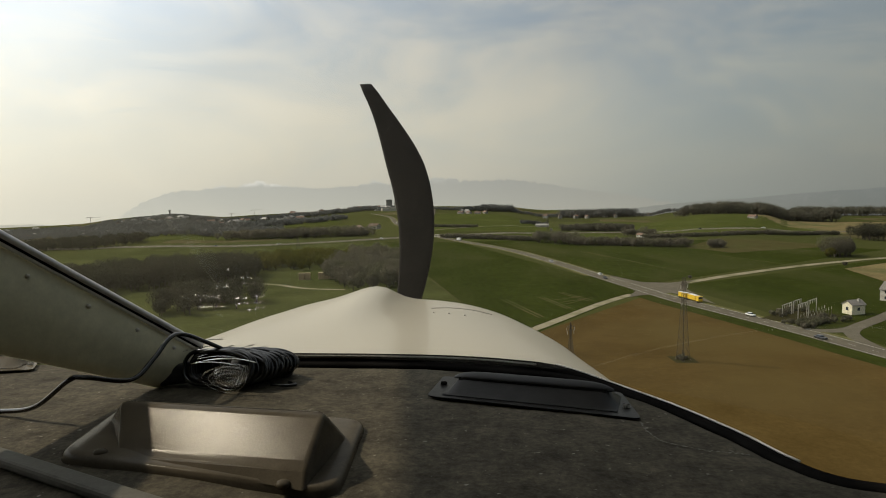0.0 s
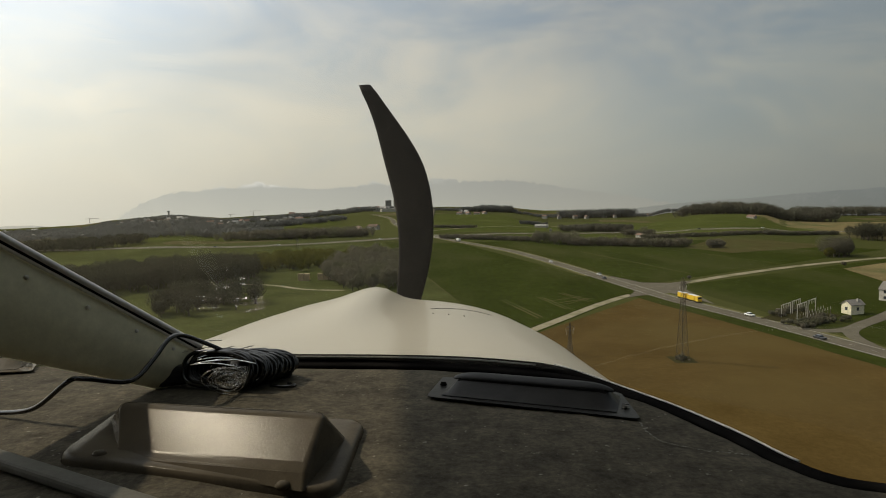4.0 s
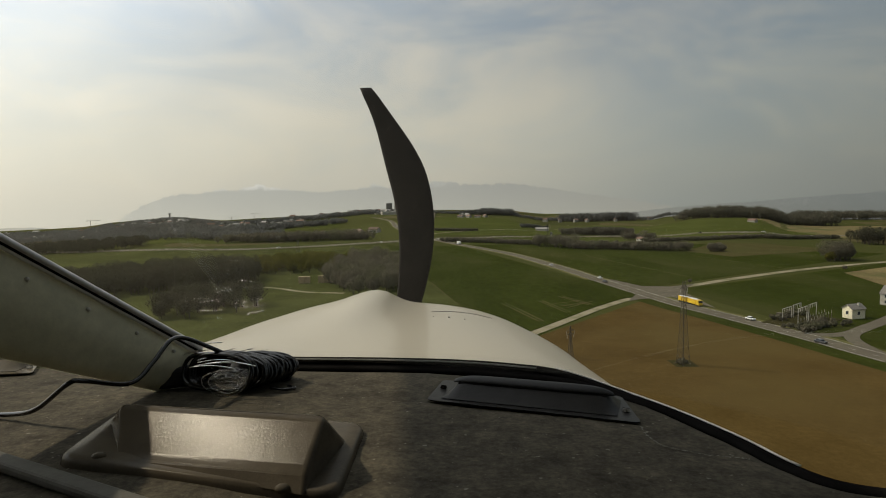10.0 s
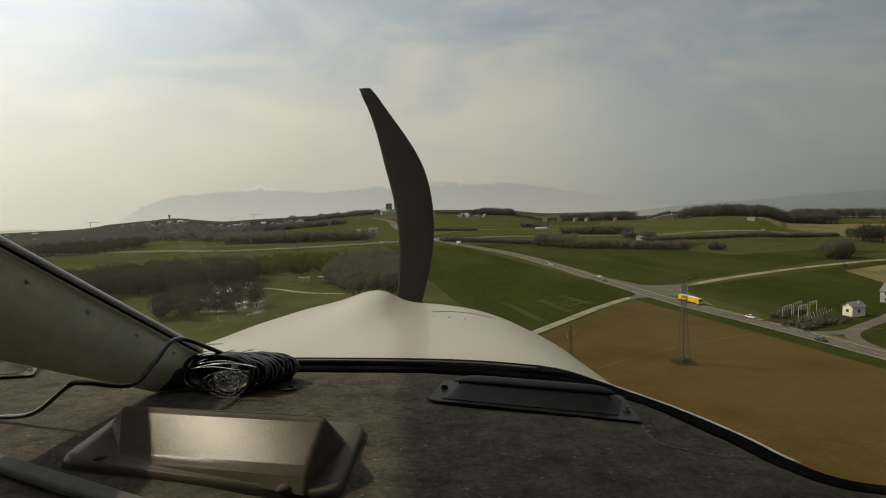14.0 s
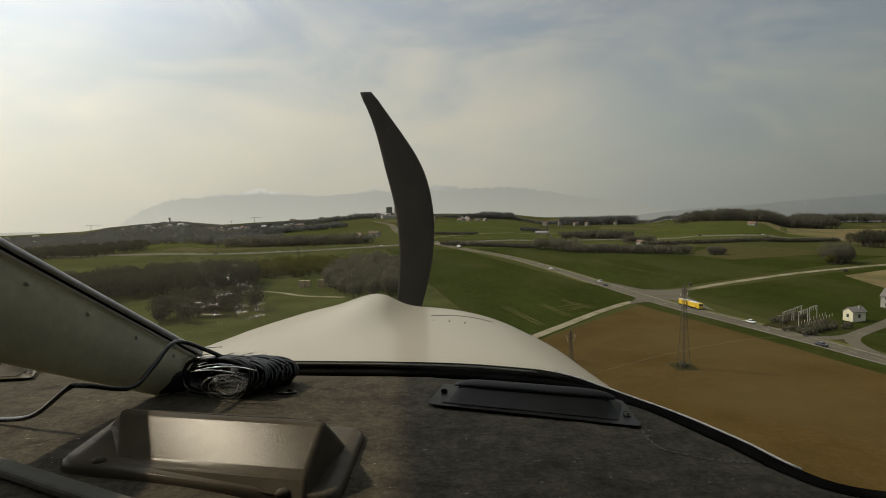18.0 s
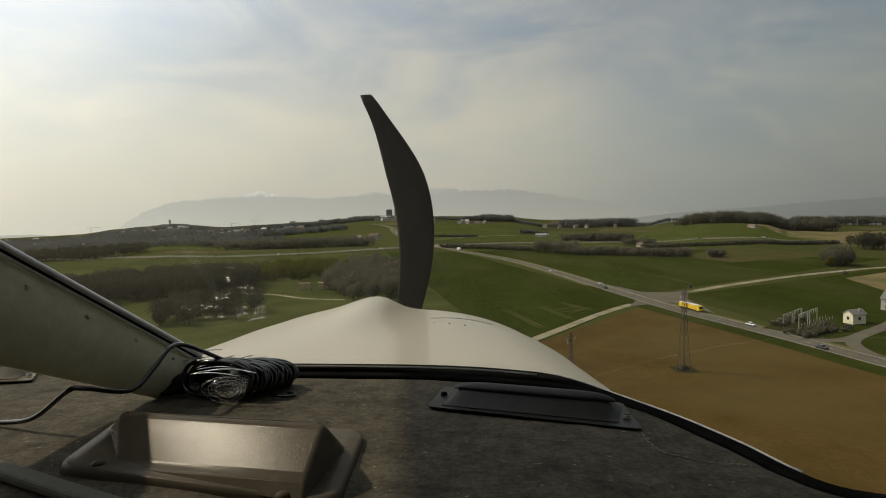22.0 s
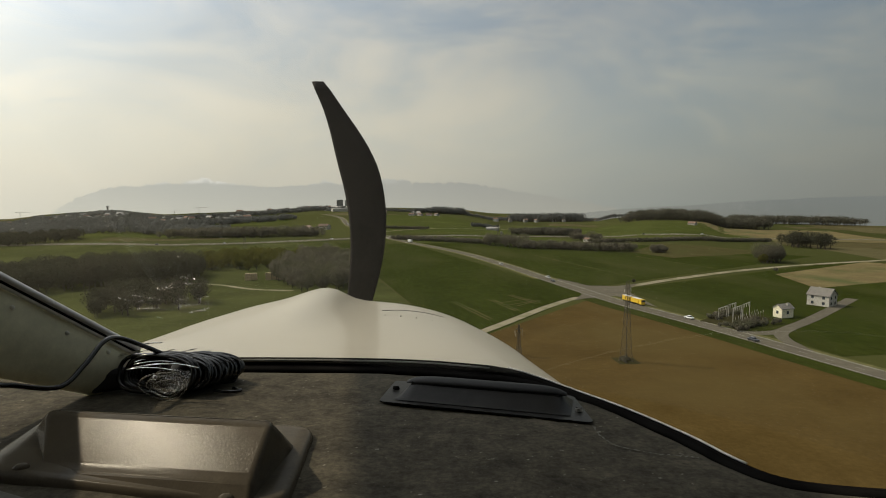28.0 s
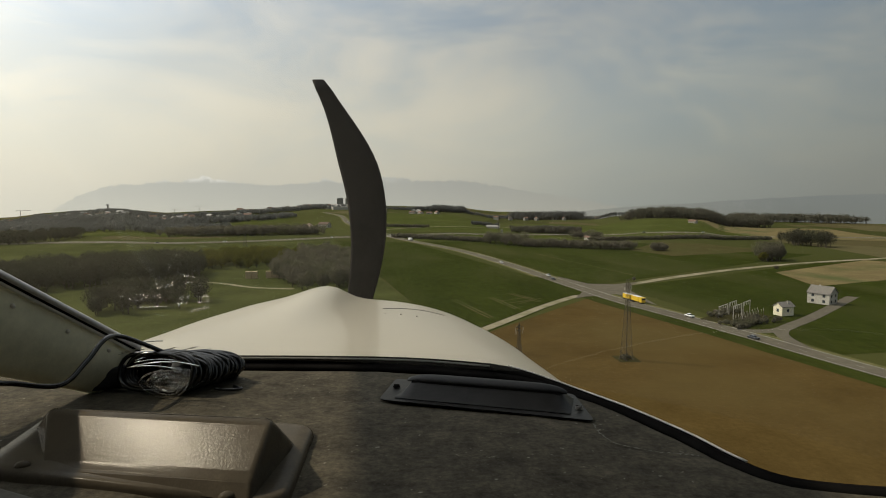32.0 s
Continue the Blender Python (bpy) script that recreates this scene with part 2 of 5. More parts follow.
ROOF_TILE = material("roof_tiles", (0.115, 0.068, 0.046), (0.175, 0.102, 0.068), 1.2, 0.85, stain=(0.10, 0.072, 0.056), stain_scale=0.3, spread=0.25)
ROOF_DARK = material("weathered_roof", (0.12, 0.11, 0.095), (0.18, 0.165, 0.145), 0.8, 0.85, spread=0.15)
ROOF_GREY = material("flat_roof", (0.24, 0.23, 0.21), (0.34, 0.33, 0.30), 0.5, 0.85, spread=0.2)
WINDOW = material("window_glass", (0.03, 0.035, 0.04), (0.06, 0.07, 0.08), 1.0, 0.15)
CLAY = material("clay_court", (0.34, 0.115, 0.04), (0.42, 0.15, 0.055), 0.3, 0.95, specular=0.1)
TIMBER = material("stacked_timber", (0.30, 0.22, 0.12), (0.50, 0.40, 0.24), 1.0, 0.85)
CAR_WHITE = material("white_car_paint", (0.70, 0.70, 0.68), (0.78, 0.78, 0.76), 3.0, 0.3, coat=0.5)
CAR_DARK = material("dark_car_paint", (0.02, 0.022, 0.026), (0.04, 0.042, 0.05), 3.0, 0.3, coat=0.5)
CAR_YELLOW = material("yellow_truck_paint", (0.62, 0.40, 0.02), (0.72, 0.48, 0.03), 2.0, 0.4, coat=0.3)
CAR_RED = material("red_car_paint", (0.30, 0.025, 0.02), (0.38, 0.04, 0.03), 2.0, 0.35, coat=0.4)
RUBBER = material("tyre_rubber", (0.012, 0.012, 0.012), (0.025, 0.025, 0.025), 8.0, 0.8)
# the aircraft
COWL_PAINT = material("white_cowl_paint", (0.342, 0.306, 0.236), (0.380, 0.342, 0.264), 2.0, 0.40, coat=0.2, stain=(0.33, 0.30, 0.232), stain_scale=1.2, speck=0.02)
SEAL = material("black_seal", (0.0060, 0.0056, 0.0052), (0.0105, 0.0098, 0.0090), 30.0, 0.9, 0.0005, 200.0, specular=0.0)
BRIGHT_EDGE = material("pale_edge_trim", (0.50, 0.48, 0.42), (0.62, 0.60, 0.53), 25.0, 0.35)
SILVER = material("silver_strip", (0.50, 0.49, 0.50), (0.66, 0.65, 0.66), 25.0, 0.3, metal=0.35)
PLASTIC = material("black_moulded_plastic", (0.062, 0.0525, 0.0385), (0.084, 0.0710, 0.0520), 60.0, 0.175, 0.00014, 800.0, stain=(0.086, 0.071, 0.050), stain_scale=14.0, specular=0.025)
PLASTIC_DARK = material("dark_plastic", (0.018, 0.0178, 0.0180), (0.027, 0.0262, 0.0250), 60.0, 0.50, 0.0004, 300.0, specular=0.2)
LINING = material("grey_green_lining", (0.51, 0.49, 0.34), (0.61, 0.58, 0.41), 9.0, 0.6, 0.0008, 60.0, stain=(0.44, 0.43, 0.295), stain_scale=5.0)
SCREW = material("screw_head", (0.16, 0.15, 0.13), (0.40, 0.38, 0.34), 90.0, 0.4, metal=0.8)
CABLE = material("black_cable", (0.007, 0.007, 0.007), (0.010, 0.010, 0.010), 60.0, 0.13, specular=0.6)
BLADE = material("propeller_black", (0.020, 0.0165, 0.0145), (0.031, 0.026, 0.0225), 8.0, 0.7, specular=0.12)
FILM = glass_material("clear_film", (0.92, 0.92, 0.90), 1.7, 0.07, 0.10)
# the windscreen's dust film also stands in for haze, lifting the land's darks
GLASS = glass_material("acrylic_glass", (0.98, 0.98, 0.97), 0.62, 0.016)
GLINT_FILM = material("glint_film", (0.75, 0.75, 0.73), (0.88, 0.88, 0.86), 90.0, 0.18, 0.0, metal=0.9)
GREY_TRIM = material("grey_trim", (0.085, 0.080, 0.068), (0.13, 0.122, 0.105), 40.0, 0.6, 0.0004, 200.0)
STRIP = material("grey_painted_strip", (0.080, 0.076, 0.064), (0.115, 0.110, 0.094), 40.0, 0.7, 0.0004, 200.0, specular=0.1)
VENT_BLACK = material("black_painted_metal", (0.0125, 0.0115, 0.0105), (0.0195, 0.0180, 0.0165), 60.0, 0.33, 0.0002, 300.0, specular=0.07, stain=(0.020, 0.019, 0.017), stain_scale=30.0)
CREASE = material("worn_crease", (0.065, 0.063, 0.053), (0.19, 0.185, 0.155), 260.0, 0.9, specular=0.05)
CABIN = material("cabin_lining", (0.10, 0.10, 0.09), (0.14, 0.14, 0.12), 6.0, 0.8)
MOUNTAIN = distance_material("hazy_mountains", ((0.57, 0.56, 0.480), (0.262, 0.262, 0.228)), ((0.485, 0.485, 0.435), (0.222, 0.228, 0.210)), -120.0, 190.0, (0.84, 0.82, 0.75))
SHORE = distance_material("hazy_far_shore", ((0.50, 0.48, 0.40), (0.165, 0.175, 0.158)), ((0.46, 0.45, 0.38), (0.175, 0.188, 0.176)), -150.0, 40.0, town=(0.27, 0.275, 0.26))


def fabric_material():
    """Worn brown-black cover of the dash: mottled, dusty, with pale scuffs and fibres."""
    m = bpy.data.materials.new("worn_dash_cover")
    m.use_nodes = True
    g = Graph(m.node_tree)
    where = g.add("ShaderNodeTexCoord").outputs["Object"]
    weave = g.noise(where, 240.0, 3.0, 0.6)
    blotch = g.noise(where, 34.0, 9.0, 0.76, 0.3)
    c = g.mix(g.add("ShaderNodeMapRange", {"Value": blotch, "From Min": 0.34, "From Max": 0.68}).outputs[0], (0.028, 0.0244, 0.0175, 1), (0.094, 0.0820, 0.0585, 1))
    speck = g.noise(where, 210.0, 2.0, 0.5)
    c = g.mix(g.add("ShaderNodeMapRange", {"Value": speck, "From Min": 0.70, "From Max": 0.77}).outputs[0], c, (0.21, 0.20, 0.165, 1))
    strand = g.noise(g.add("ShaderNodeMapping", {"Vector": where, "Rotation": (0, 0, 0.2), "Scale": (1.0, 0.18, 1.0)}).outputs[0], 170.0, 4.0, 0.65)
    c = g.mix(g.add("ShaderNodeMapRange", {"Value": strand, "From Min": 0.54, "From Max": 0.76, "To Max": 0.22}).outputs[0], c, (0.098, 0.088, 0.064, 1))
    smear = g.noise(where, 16.0, 9.0, 0.74, 0.25)
    c = g.mix(g.add("ShaderNodeMapRange", {"Value": smear, "From Min": 0.50, "From Max": 0.82, "To Max": 0.40}).outputs[0], c, (0.094, 0.087, 0.066, 1))
    grain = g.add("ShaderNodeMapRange", {"Value": g.noise(where, 230.0, 4.0, 0.75), "From Min": 0.32, "From Max": 0.68, "To Min": 0.68, "To Max": 1.32}).outputs[0]
    c = g.add("ShaderNodeVectorMath", {0: c, "Scale": grain}, operation="SCALE").outputs[0]
    b = g.add("ShaderNodeBump", {"Height": weave, "Strength": 0.7, "Distance": 0.0012}).outputs[0]
    b = g.add("ShaderNodeBump", {"Height": blotch, "Strength": 0.5, "Distance": 0.0014, "Normal": b}).outputs[0]
    p = g.add("ShaderNodeBsdfPrincipled", {"Base Color": c, "Roughness": 0.85, "Normal": b, "Specular IOR Level": 0.06})
    g.add("ShaderNodeOutputMaterial", {0: p.outputs[0]})
    return m


DASH_COVER = fabric_material()


def land_material():
    """Far farmland: a patchwork of fields with hedges of its own colours."""
    m = bpy.data.materials.new("farmland")
    m.use_nodes = True
    g = Graph(m.node_tree)
    where = g.add("ShaderNodeTexCoord").outputs["Object"]
    bent = g.add("ShaderNodeMapping", {"Vector": where, "Rotation": (0, 0, 0.45), "Scale": (0.0075, 0.0042, 0.0)}).outputs[0]
    cell = g.add("ShaderNodeTexVoronoi", {"Vector": bent, "Scale": 1.0, "Randomness": 0.75}, distance="CHEBYCHEV")
    pick = g.add("ShaderNodeSeparateXYZ", {0: cell.outputs["Color"]}).outputs[0]
    # field colours lifted somewhat to stand in for haze on far land
    c = g.ramp(pick, [(0.0, (0.046, 0.050, 0.015)), (0.25, (0.054, 0.057, 0.017)), (0.42, (0.041, 0.044, 0.014)), (0.60, (0.060, 0.064, 0.020)), (0.74, (0.080, 0.066, 0.032)), (0.86, (0.049, 0.053, 0.017)), (0.96, (0.098, 0.083, 0.042))], "CONSTANT")
    n = g.noise(where, 0.04, 6.0, 0.6)
    c = g.mix(g.math("MULTIPLY", n, 0.5), c, (0.040, 0.044, 0.015, 1))
    p = g.add("ShaderNodeBsdfPrincipled", {"Base Color": c, "Roughness": 0.95, "Specular IOR Level": 0.0})
    g.add("ShaderNodeOutputMaterial", {0: p.outputs[0]})
    return m


LAND = land_material()


# ---- mesh helpers ----
def mesh_of(name, verts, faces, mat, smooth=False):
    me = bpy.data.meshes.new(name)
    me.from_pydata([tuple(v) for v in verts], [], faces)
    me.materials.append(mat)
    if smooth:
        me.polygons.foreach_set("use_smooth", [True] * len(me.polygons))
    me.update()
    return me


def quads_of(name, corners, mat):
    """A mesh of loose four-cornered leaves from an array of corners."""
    c = np.asarray(corners, dtype=np.float32)
    n = len(c) // 4
    me = bpy.data.meshes.new(name)
    me.vertices.add(4 * n)
    me.vertices.foreach_set("co", c.ravel())
    me.loops.add(4 * n)
    me.loops.foreach_set("vertex_index", np.arange(4 * n, dtype=np.int32))
    me.polygons.add(n)
    me.polygons.foreach_set("loop_start", np.arange(0, 4 * n, 4, dtype=np.int32))
    me.materials.append(mat)
    me.update(calc_edges=True)
    return me


def bm_mesh(name, bm, mat, smooth=False):
    bmesh.ops.recalc_face_normals(bm, faces=bm.faces)
    me = bpy.data.meshes.new(name)
    bm.to_mesh(me)
    bm.free()
    me.materials.append(mat)
    if smooth:
        me.polygons.foreach_set("use_smooth", [True] * len(me.polygons))
    return me


def part(name, bm, mat, parent, label="", smooth=False):
    """One mesh object under a thing or under a part."""
    me = bm if isinstance(bm, bpy.types.Mesh) else bm_mesh(name, bm, mat, smooth)
    ob = new(name, me)
    ob.parent = parent
    return tagged(ob, label)


def thing(name, m, label, category, group="", kind=""):
    ob = new(name)
    ob.matrix_basis = m
    return tagged(ob, label, category, group, kind)


def box(bm, size, at=(0, 0, 0), bevel=0.0, turn=None, segments=2):
    m = Matrix.Translation(at) @ (turn or Matrix()) @ Matrix.Diagonal((*size, 1))
    vs = bmesh.ops.create_cube(bm, size=1, matrix=m)["verts"]
    if bevel:
        es = list({e for v in vs for e in v.link_edges})
        bmesh.ops.bevel(bm, geom=es, offset=bevel, segments=segments, affect="EDGES", profile=0.5)
    return bm


def boxed(size, at=(0, 0, 0), bevel=0.0, turn=None):
    return box(bmesh.new(), size, at, bevel, turn)


def beam(bm, a, b, w):
    a, b = Vector(a), Vector(b)
    d = b - a
    m = Matrix.Translation((a + b) / 2) @ d.to_track_quat("Z", "Y").to_matrix().to_4x4() @ Matrix.Diagonal((w, w, d.length, 1))
    bmesh.ops.create_cube(bm, size=1, matrix=m)
    return bm


def rod(bm, at, r1, r2, h, seg=16, turn=None):
    m = Matrix.Translation(at) @ (turn or Matrix()) @ Matrix.Translation((0, 0, h / 2))
    bmesh.ops.create_cone(bm, cap_ends=True, segments=seg, radius1=r1, radius2=r2, depth=h, matrix=m)
    return bm


def tube(bm, points, r, seg=8, flat=1.0, closed=False):
    """A round or flattened hose along points."""
    pts = [Vector(p) for p in points]
    rings = []
    n = len(pts)
    for i, p in enumerate(pts):
        a = pts[(i - 1) % n] if closed or i else p
        b = pts[(i + 1) % n] if closed or i < n - 1 else p
        d = (b - a).normalized()
        side = d.cross(Vector((0, 0, 1)))
        side = side.normalized() if side.length > 1e-4 else Vector((1, 0, 0))
        top = side.cross(d).normalized()
        rings.append([bm.verts.new(p + side * (r * math.cos(k * math.tau / seg)) + top * (r * flat * math.sin(k * math.tau / seg))) for k in range(seg)])
    for i in range(n if closed else n - 1):
        u, v = rings[i], rings[(i + 1) % n]
        for k in range(seg):
            bm.faces.new((u[k], u[(k + 1) % seg], v[(k + 1) % seg], v[k]))
    if not closed:
        bm.faces.new(rings[0][::-1])
        bm.faces.new(rings[-1])
    return bm


def glide(points, steps=8):
    """Points on a smooth curve through the given ones."""
    p = [Vector(q) for q in points]
    p = [p[0] * 2 - p[1], *p, p[-1] * 2 - p[-2]]
    out = []
    for i in range(1, len(p) - 2):
        for k in range(steps):
            t = k / steps
            a, b, c, d = p[i - 1], p[i], p[i + 1], p[i + 2]
            out.append(0.5 * (2 * b + (c - a) * t + (2 * a - 5 * b + 4 * c - d) * t * t + (3 * b - a - 3 * c + d) * t ** 3))
    return out + [p[-2]]


def step(a, b, v):
    t = min(max((v - a) / (b - a), 0), 1)
    return t * t * (3 - 2 * t)


# ---- the land ----
# bearing in degrees from straight ahead, and the height of the crest above the plain there
CREST = ((-60, -30), (-37.3, -16), (-33.9, -16), (-31.9, -15), (-29.8, -4), (-27.6, 2), (-25.4, 8), (-24.2, 7), (-23.3, 1), (-20.7, -9), (-17.1, -5), (-12.9, 1), (-10.2, 8), (-7.5, 13), (-5.3, 12),
         (-1.4, 9), (3.7, 4), (6.4, 0), (8.1, -9), (9.7, -17), (13, -19), (16.1, -18), (19.2, -18), (21.6, -7), (24.0, 2), (26.7, 3), (28.9, 0), (31.0, -14), (34.0, -17), (60, -24))


def ridge(az):
    for (a, h), (b, k) in zip(CREST, CREST[1:]):
        if az <= b:
            return h + (k - h) * step(a, b, az)
    return CREST[-1][1]


def land_z(x, y):
    r = math.hypot(x, y)
    az = math.degrees(math.atan2(x, y))
    if abs(az) > 100 or r < 560:
        return 0.0
    side = 1 - step(60, 100, abs(az))
    top = 1750 - 400 * step(17, 22, az)
    z = ridge(max(-60, min(az, 60))) * step(560, top, r) * side
    z += 2.0 * noise.noise((x * 0.003, y * 0.003, 0)) * step(650, 1100, r)
    return z - 190 * step(2350 - 700 * step(14, 20, az), 3200 - 500 * step(14, 20, az), r) * side


def draped(x, y, lift):
    return (x, y, land_z(x, y) + lift * (1 + max(0.0, math.hypot(x, y) - 550) / 220))


def make_ground():
    rs = [0.5, 60, 120, 190, 270, 360, 460, 560] + [560 + 26 * k for k in range(1, 76)] + [2620 + 110 * k for k in range(21)]
    n = 360
    verts, faces = [], []
    for r in rs:
        for k in range(n):
            a = k * math.tau / n
            verts.append(draped(r * math.sin(a), r * math.cos(a), 0.0))
    for i in range(len(rs) - 1):
        for k in range(n):
            a, b = i * n + k, i * n + (k + 1) % n
            faces.append((a, a + n, b + n, b))
    faces.append(tuple(range(n)))
    tagged(new("ground", mesh_of("ground", verts, faces, LAND, True)), "gently rolling farmland in patches of green and brown", "ground", kind="structure")
    w = bmesh.new()
    bmesh.ops.create_circle(w, cap_ends=True, segments=96, radius=4900, matrix=Matrix.Translation((0, 0, -170)))
    tagged(new("water", bm_mesh("water", w, WATER)), "pale grey lake lost in haze beyond the hills", "lake", kind="structure")


make_ground()


def sheet(name, corners, mat, label, category, lift=0.06, n=14, kind="structure"):
    """A field laid on the land between four corners."""
    a, b, c, d = [Vector((*p, 0)) for p in corners]
    verts, faces = [], []
    for i in range(n + 1):
        for k in range(n + 1):
            p = a.lerp(b, i / n).lerp(d.lerp(c, i / n), k / n)
            verts.append(draped(p.x, p.y, lift))
    for i in range(n):
        for k in range(n):
            q = i * (n + 1) + k
            faces.append((q, q + 1, q + n + 2, q + n + 1))
    return tagged(new(name, mesh_of(name, verts, faces, mat, True)), label, category, kind=kind)


def ribbon(name, line, width, mat, label, category="road", lift=0.12, shift=0.0, steps=12, parent=None, kind="structure"):
    pts = glide([(*p, 0) for p in line], steps)
    verts, faces = [], []
    for i, p in enumerate(pts):
        d = (pts[min(i + 1, len(pts) - 1)] - pts[max(i - 1, 0)]).normalized()
        s = Vector((d.y, -d.x, 0))
        for k in (-0.5, 0.5):
            q = p + s * (k * width + shift)
            verts.append(draped(q.x, q.y, lift))
        if i:
            faces.append((2 * i - 2, 2 * i - 1, 2 * i + 1, 2 * i))
    ob = new(name, mesh_of(name, verts, faces, mat))
    if parent:
        ob.parent = parent
        return ob
    return tagged(ob, label, category, kind=kind)


def dashes(road, line, mat, gap, length, width, shift, lift=0.2):
    """Separate painted strokes along a road, each a piece of it."""
    pts = glide([(*p, 0) for p in line], 40)
    run, nxt, count = 0.0, 0.0, 0
    stroke = mesh_of("painted_stroke", [(-width / 2, 0, 0), (width / 2, 0, 0), (width / 2, length, 0), (-width / 2, length, 0)], [(0, 1, 2, 3)], mat)
    for a, b in zip(pts, pts[1:]):
        run += (b - a).length
        if run >= nxt and count < 120:
            d = (b - a).normalized()
            p = a + Vector((d.y, -d.x, 0)) * shift
            ob = new("painted_stroke", stroke)
            ob.parent = road
            ob.matrix_basis = Matrix.Translation(draped(p.x, p.y, lift)) @ pose(0, 0, 0, 0, 0, -math.degrees(math.atan2(d.x, d.y)))
            nxt, count = run + gap, count + 1


ROAD = ((-179, 1463), (-118, 1270), (-91, 1090), (-70, 970), (-37, 830), (-16, 770), (22, 668), (62, 559), (85, 457), (99, 373), (108, 320), (115, 283), (121, 262), (128, 238), (136, 208), (142, 182), (156, 130), (184, 40), (225, -90), (285, -320))
SIDE = ((112, 322), (131, 331), (148, 340), (182, 361), (235, 390), (284, 411), (312, 421), (345, 431), (430, 455), (600, 520))
TRACK = ((115, 312), (106, 304), (95, 298), (74, 276), (52, 249), (34, 227), (0, 186), (-60, 112), (-140, 14), (-200, -58))
MOTORWAY = ((-800, 930), (-560, 770), (-400, 712), (-240, 690), (-120, 716), (-10, 765), (120, 795), (300, 770), (480, 755), (760, 800), (1100, 900))
YARD_LANE = ((129, 233), (138, 217), (151, 215), (165, 224), (182, 236), (205, 254), (240, 282))
YARD_BRANCH = ((165, 224), (153, 214), (147, 203), (143, 184))

sheet("brown_field", ((110, 303), (37, 224), (-190, -79), (216, -98)), SOIL, "broad brown ploughed field with faint tractor lines", "field", n=26)
sheet("green_field", ((106, 312), (18, 660), (-70, 690), (24, 208)), CROP, "dark green field of young crop with tractor lines", "field")
sheet("green_field", ((116, 332), (370, 482), (250, 640), (30, 668)), CROP, "wide green field of young crop beside the road", "field", 0.07, 20)
sheet("green_field", ((130, 325), (372, 444), (440, 200), (151, 180)), CROP, "green field behind the roadside substation", "field")
sheet("green_field", ((24, 208), (-72, 690), (-440, 640), (-250, -80)), GRASS, "meadow with scattered trees beyond the track", "meadow", n=20)
sheet("green_field", ((28, 676), (232, 640), (205, 780), (-12, 790)), BRIGHT_CROP, "bright green field behind a hedge", "field", 0.08)
sheet("green_field", ((-30, 850), (190, 800), (220, 1010), (-60, 1080)), BRIGHT_CROP, "bright green slope below the runway", "field", 0.12)
sheet("green_field", ((-72, 1010), (200, 1020), (140, 1480), (-100, 1500)), BRIGHT_CROP, "mown grass of the airfield's slope", "field", 0.14)
sheet("green_field", ((235, 674), (480, 690), (610, 1130), (300, 1230)), BRIGHT_CROP, "smooth green field rising to the wood", "field", 0.14)
sheet("brown_field", ((480, 690), (700, 700), (860, 1080), (600, 1140)), STUBBLE, "pale brown stubble field near the wood", "field", 0.14)
sheet("stubble_patch", ((262, 376), (380, 436), (420, 370), (246, 316)), STUBBLE, "patch of dry brown grass at a lane", "field", 0.1)
sheet("dry_meadow", ((226, 540), (243, 484), (362, 522), (318, 652)), DRY_GRASS, "dull brown-green meadow between hedge and bush", "field", 0.12)
sheet("green_field", ((-85, 700), (-400, 640), (-470, 720), (-130, 790)), GRASS, "grassy slope between two woods", "field", 0.08)
sheet("green_field", ((-150, 800), (-420, 800), (-500, 1010), (-170, 1060)), BRIGHT_CROP, "bright green meadow on the valley side", "field", 0.12)
sheet("green_field", ((-200, 1120), (-420, 1080), (-520, 1300), (-240, 1380)), BRIGHT_CROP, "sunny meadow below the suburb", "field", 0.14)

ribbon("verge", ROAD, 15.0, VERGE, "dry grass verges along the road", "verge", 0.09)
ribbon("bank", ROAD[9:], 9.0, CROP, "dark grassy bank between road and ploughed field", "verge", 0.13, shift=9.2)
road = ribbon("road", ROAD, 9.6, ASPHALT, "grey two-lane country road running to the hill", "road", 0.15)
dashes(road, ROAD[3:17], PAINT_LINE, 9.0, 3.0, 0.12, 0.0)
for k, s in enumerate((-4.2, 4.2)):
    ribbon("edge_line", ROAD, 0.25, PAINT_LINE, "", shift=s, lift=0.2, parent=road)
ribbon("side_road", SIDE, 6.0, GRAVEL, "narrow pale lane leaving the junction", "road", 0.13)
ribbon("farm_track", TRACK, 4.6, GRAVEL, "pale gravel track along the ploughed field", "track", 0.13)
tagged(new("junction", mesh_of("junction", [draped(*p, 0.16) for p in ((120, 303), (100, 297), (94, 293), (104, 312), (101, 345), (107, 372), (117, 340), (132, 336), (150, 344), (138, 328), (132, 312), (128, 270))], [(0, 1, 2, 3), (3, 4, 5, 6), (0, 3, 6, 9), (6, 7, 8, 9), (0, 9, 10, 11)], ASPHALT)), "paved fan of the road junction", "road", kind="structure")
ribbon("yard_lane", YARD_LANE, 5.5, ASPHALT, "grey lane to the substation and the white house", "road", 0.13)
ribbon("yard_lane", YARD_BRANCH, 5.0, ASPHALT, "grey slip lane joining the country road", "road", 0.12)
motor = ribbon("motorway", MOTORWAY, 22.0, ASPHALT, "motorway passing below the country road", "road", 0.18)
for s in (-9.8, -1.2, 1.2, 9.8):
    ribbon("edge_line", MOTORWAY, 0.35, PAINT_LINE, "", shift=s, lift=0.26, parent=motor)
ribbon("country_lane", ((-30, 850), (40, 925), (110, 960), (170, 985), (260, 1100)), 5, GRAVEL, "pale lane climbing the green slope", "road", 0.3)
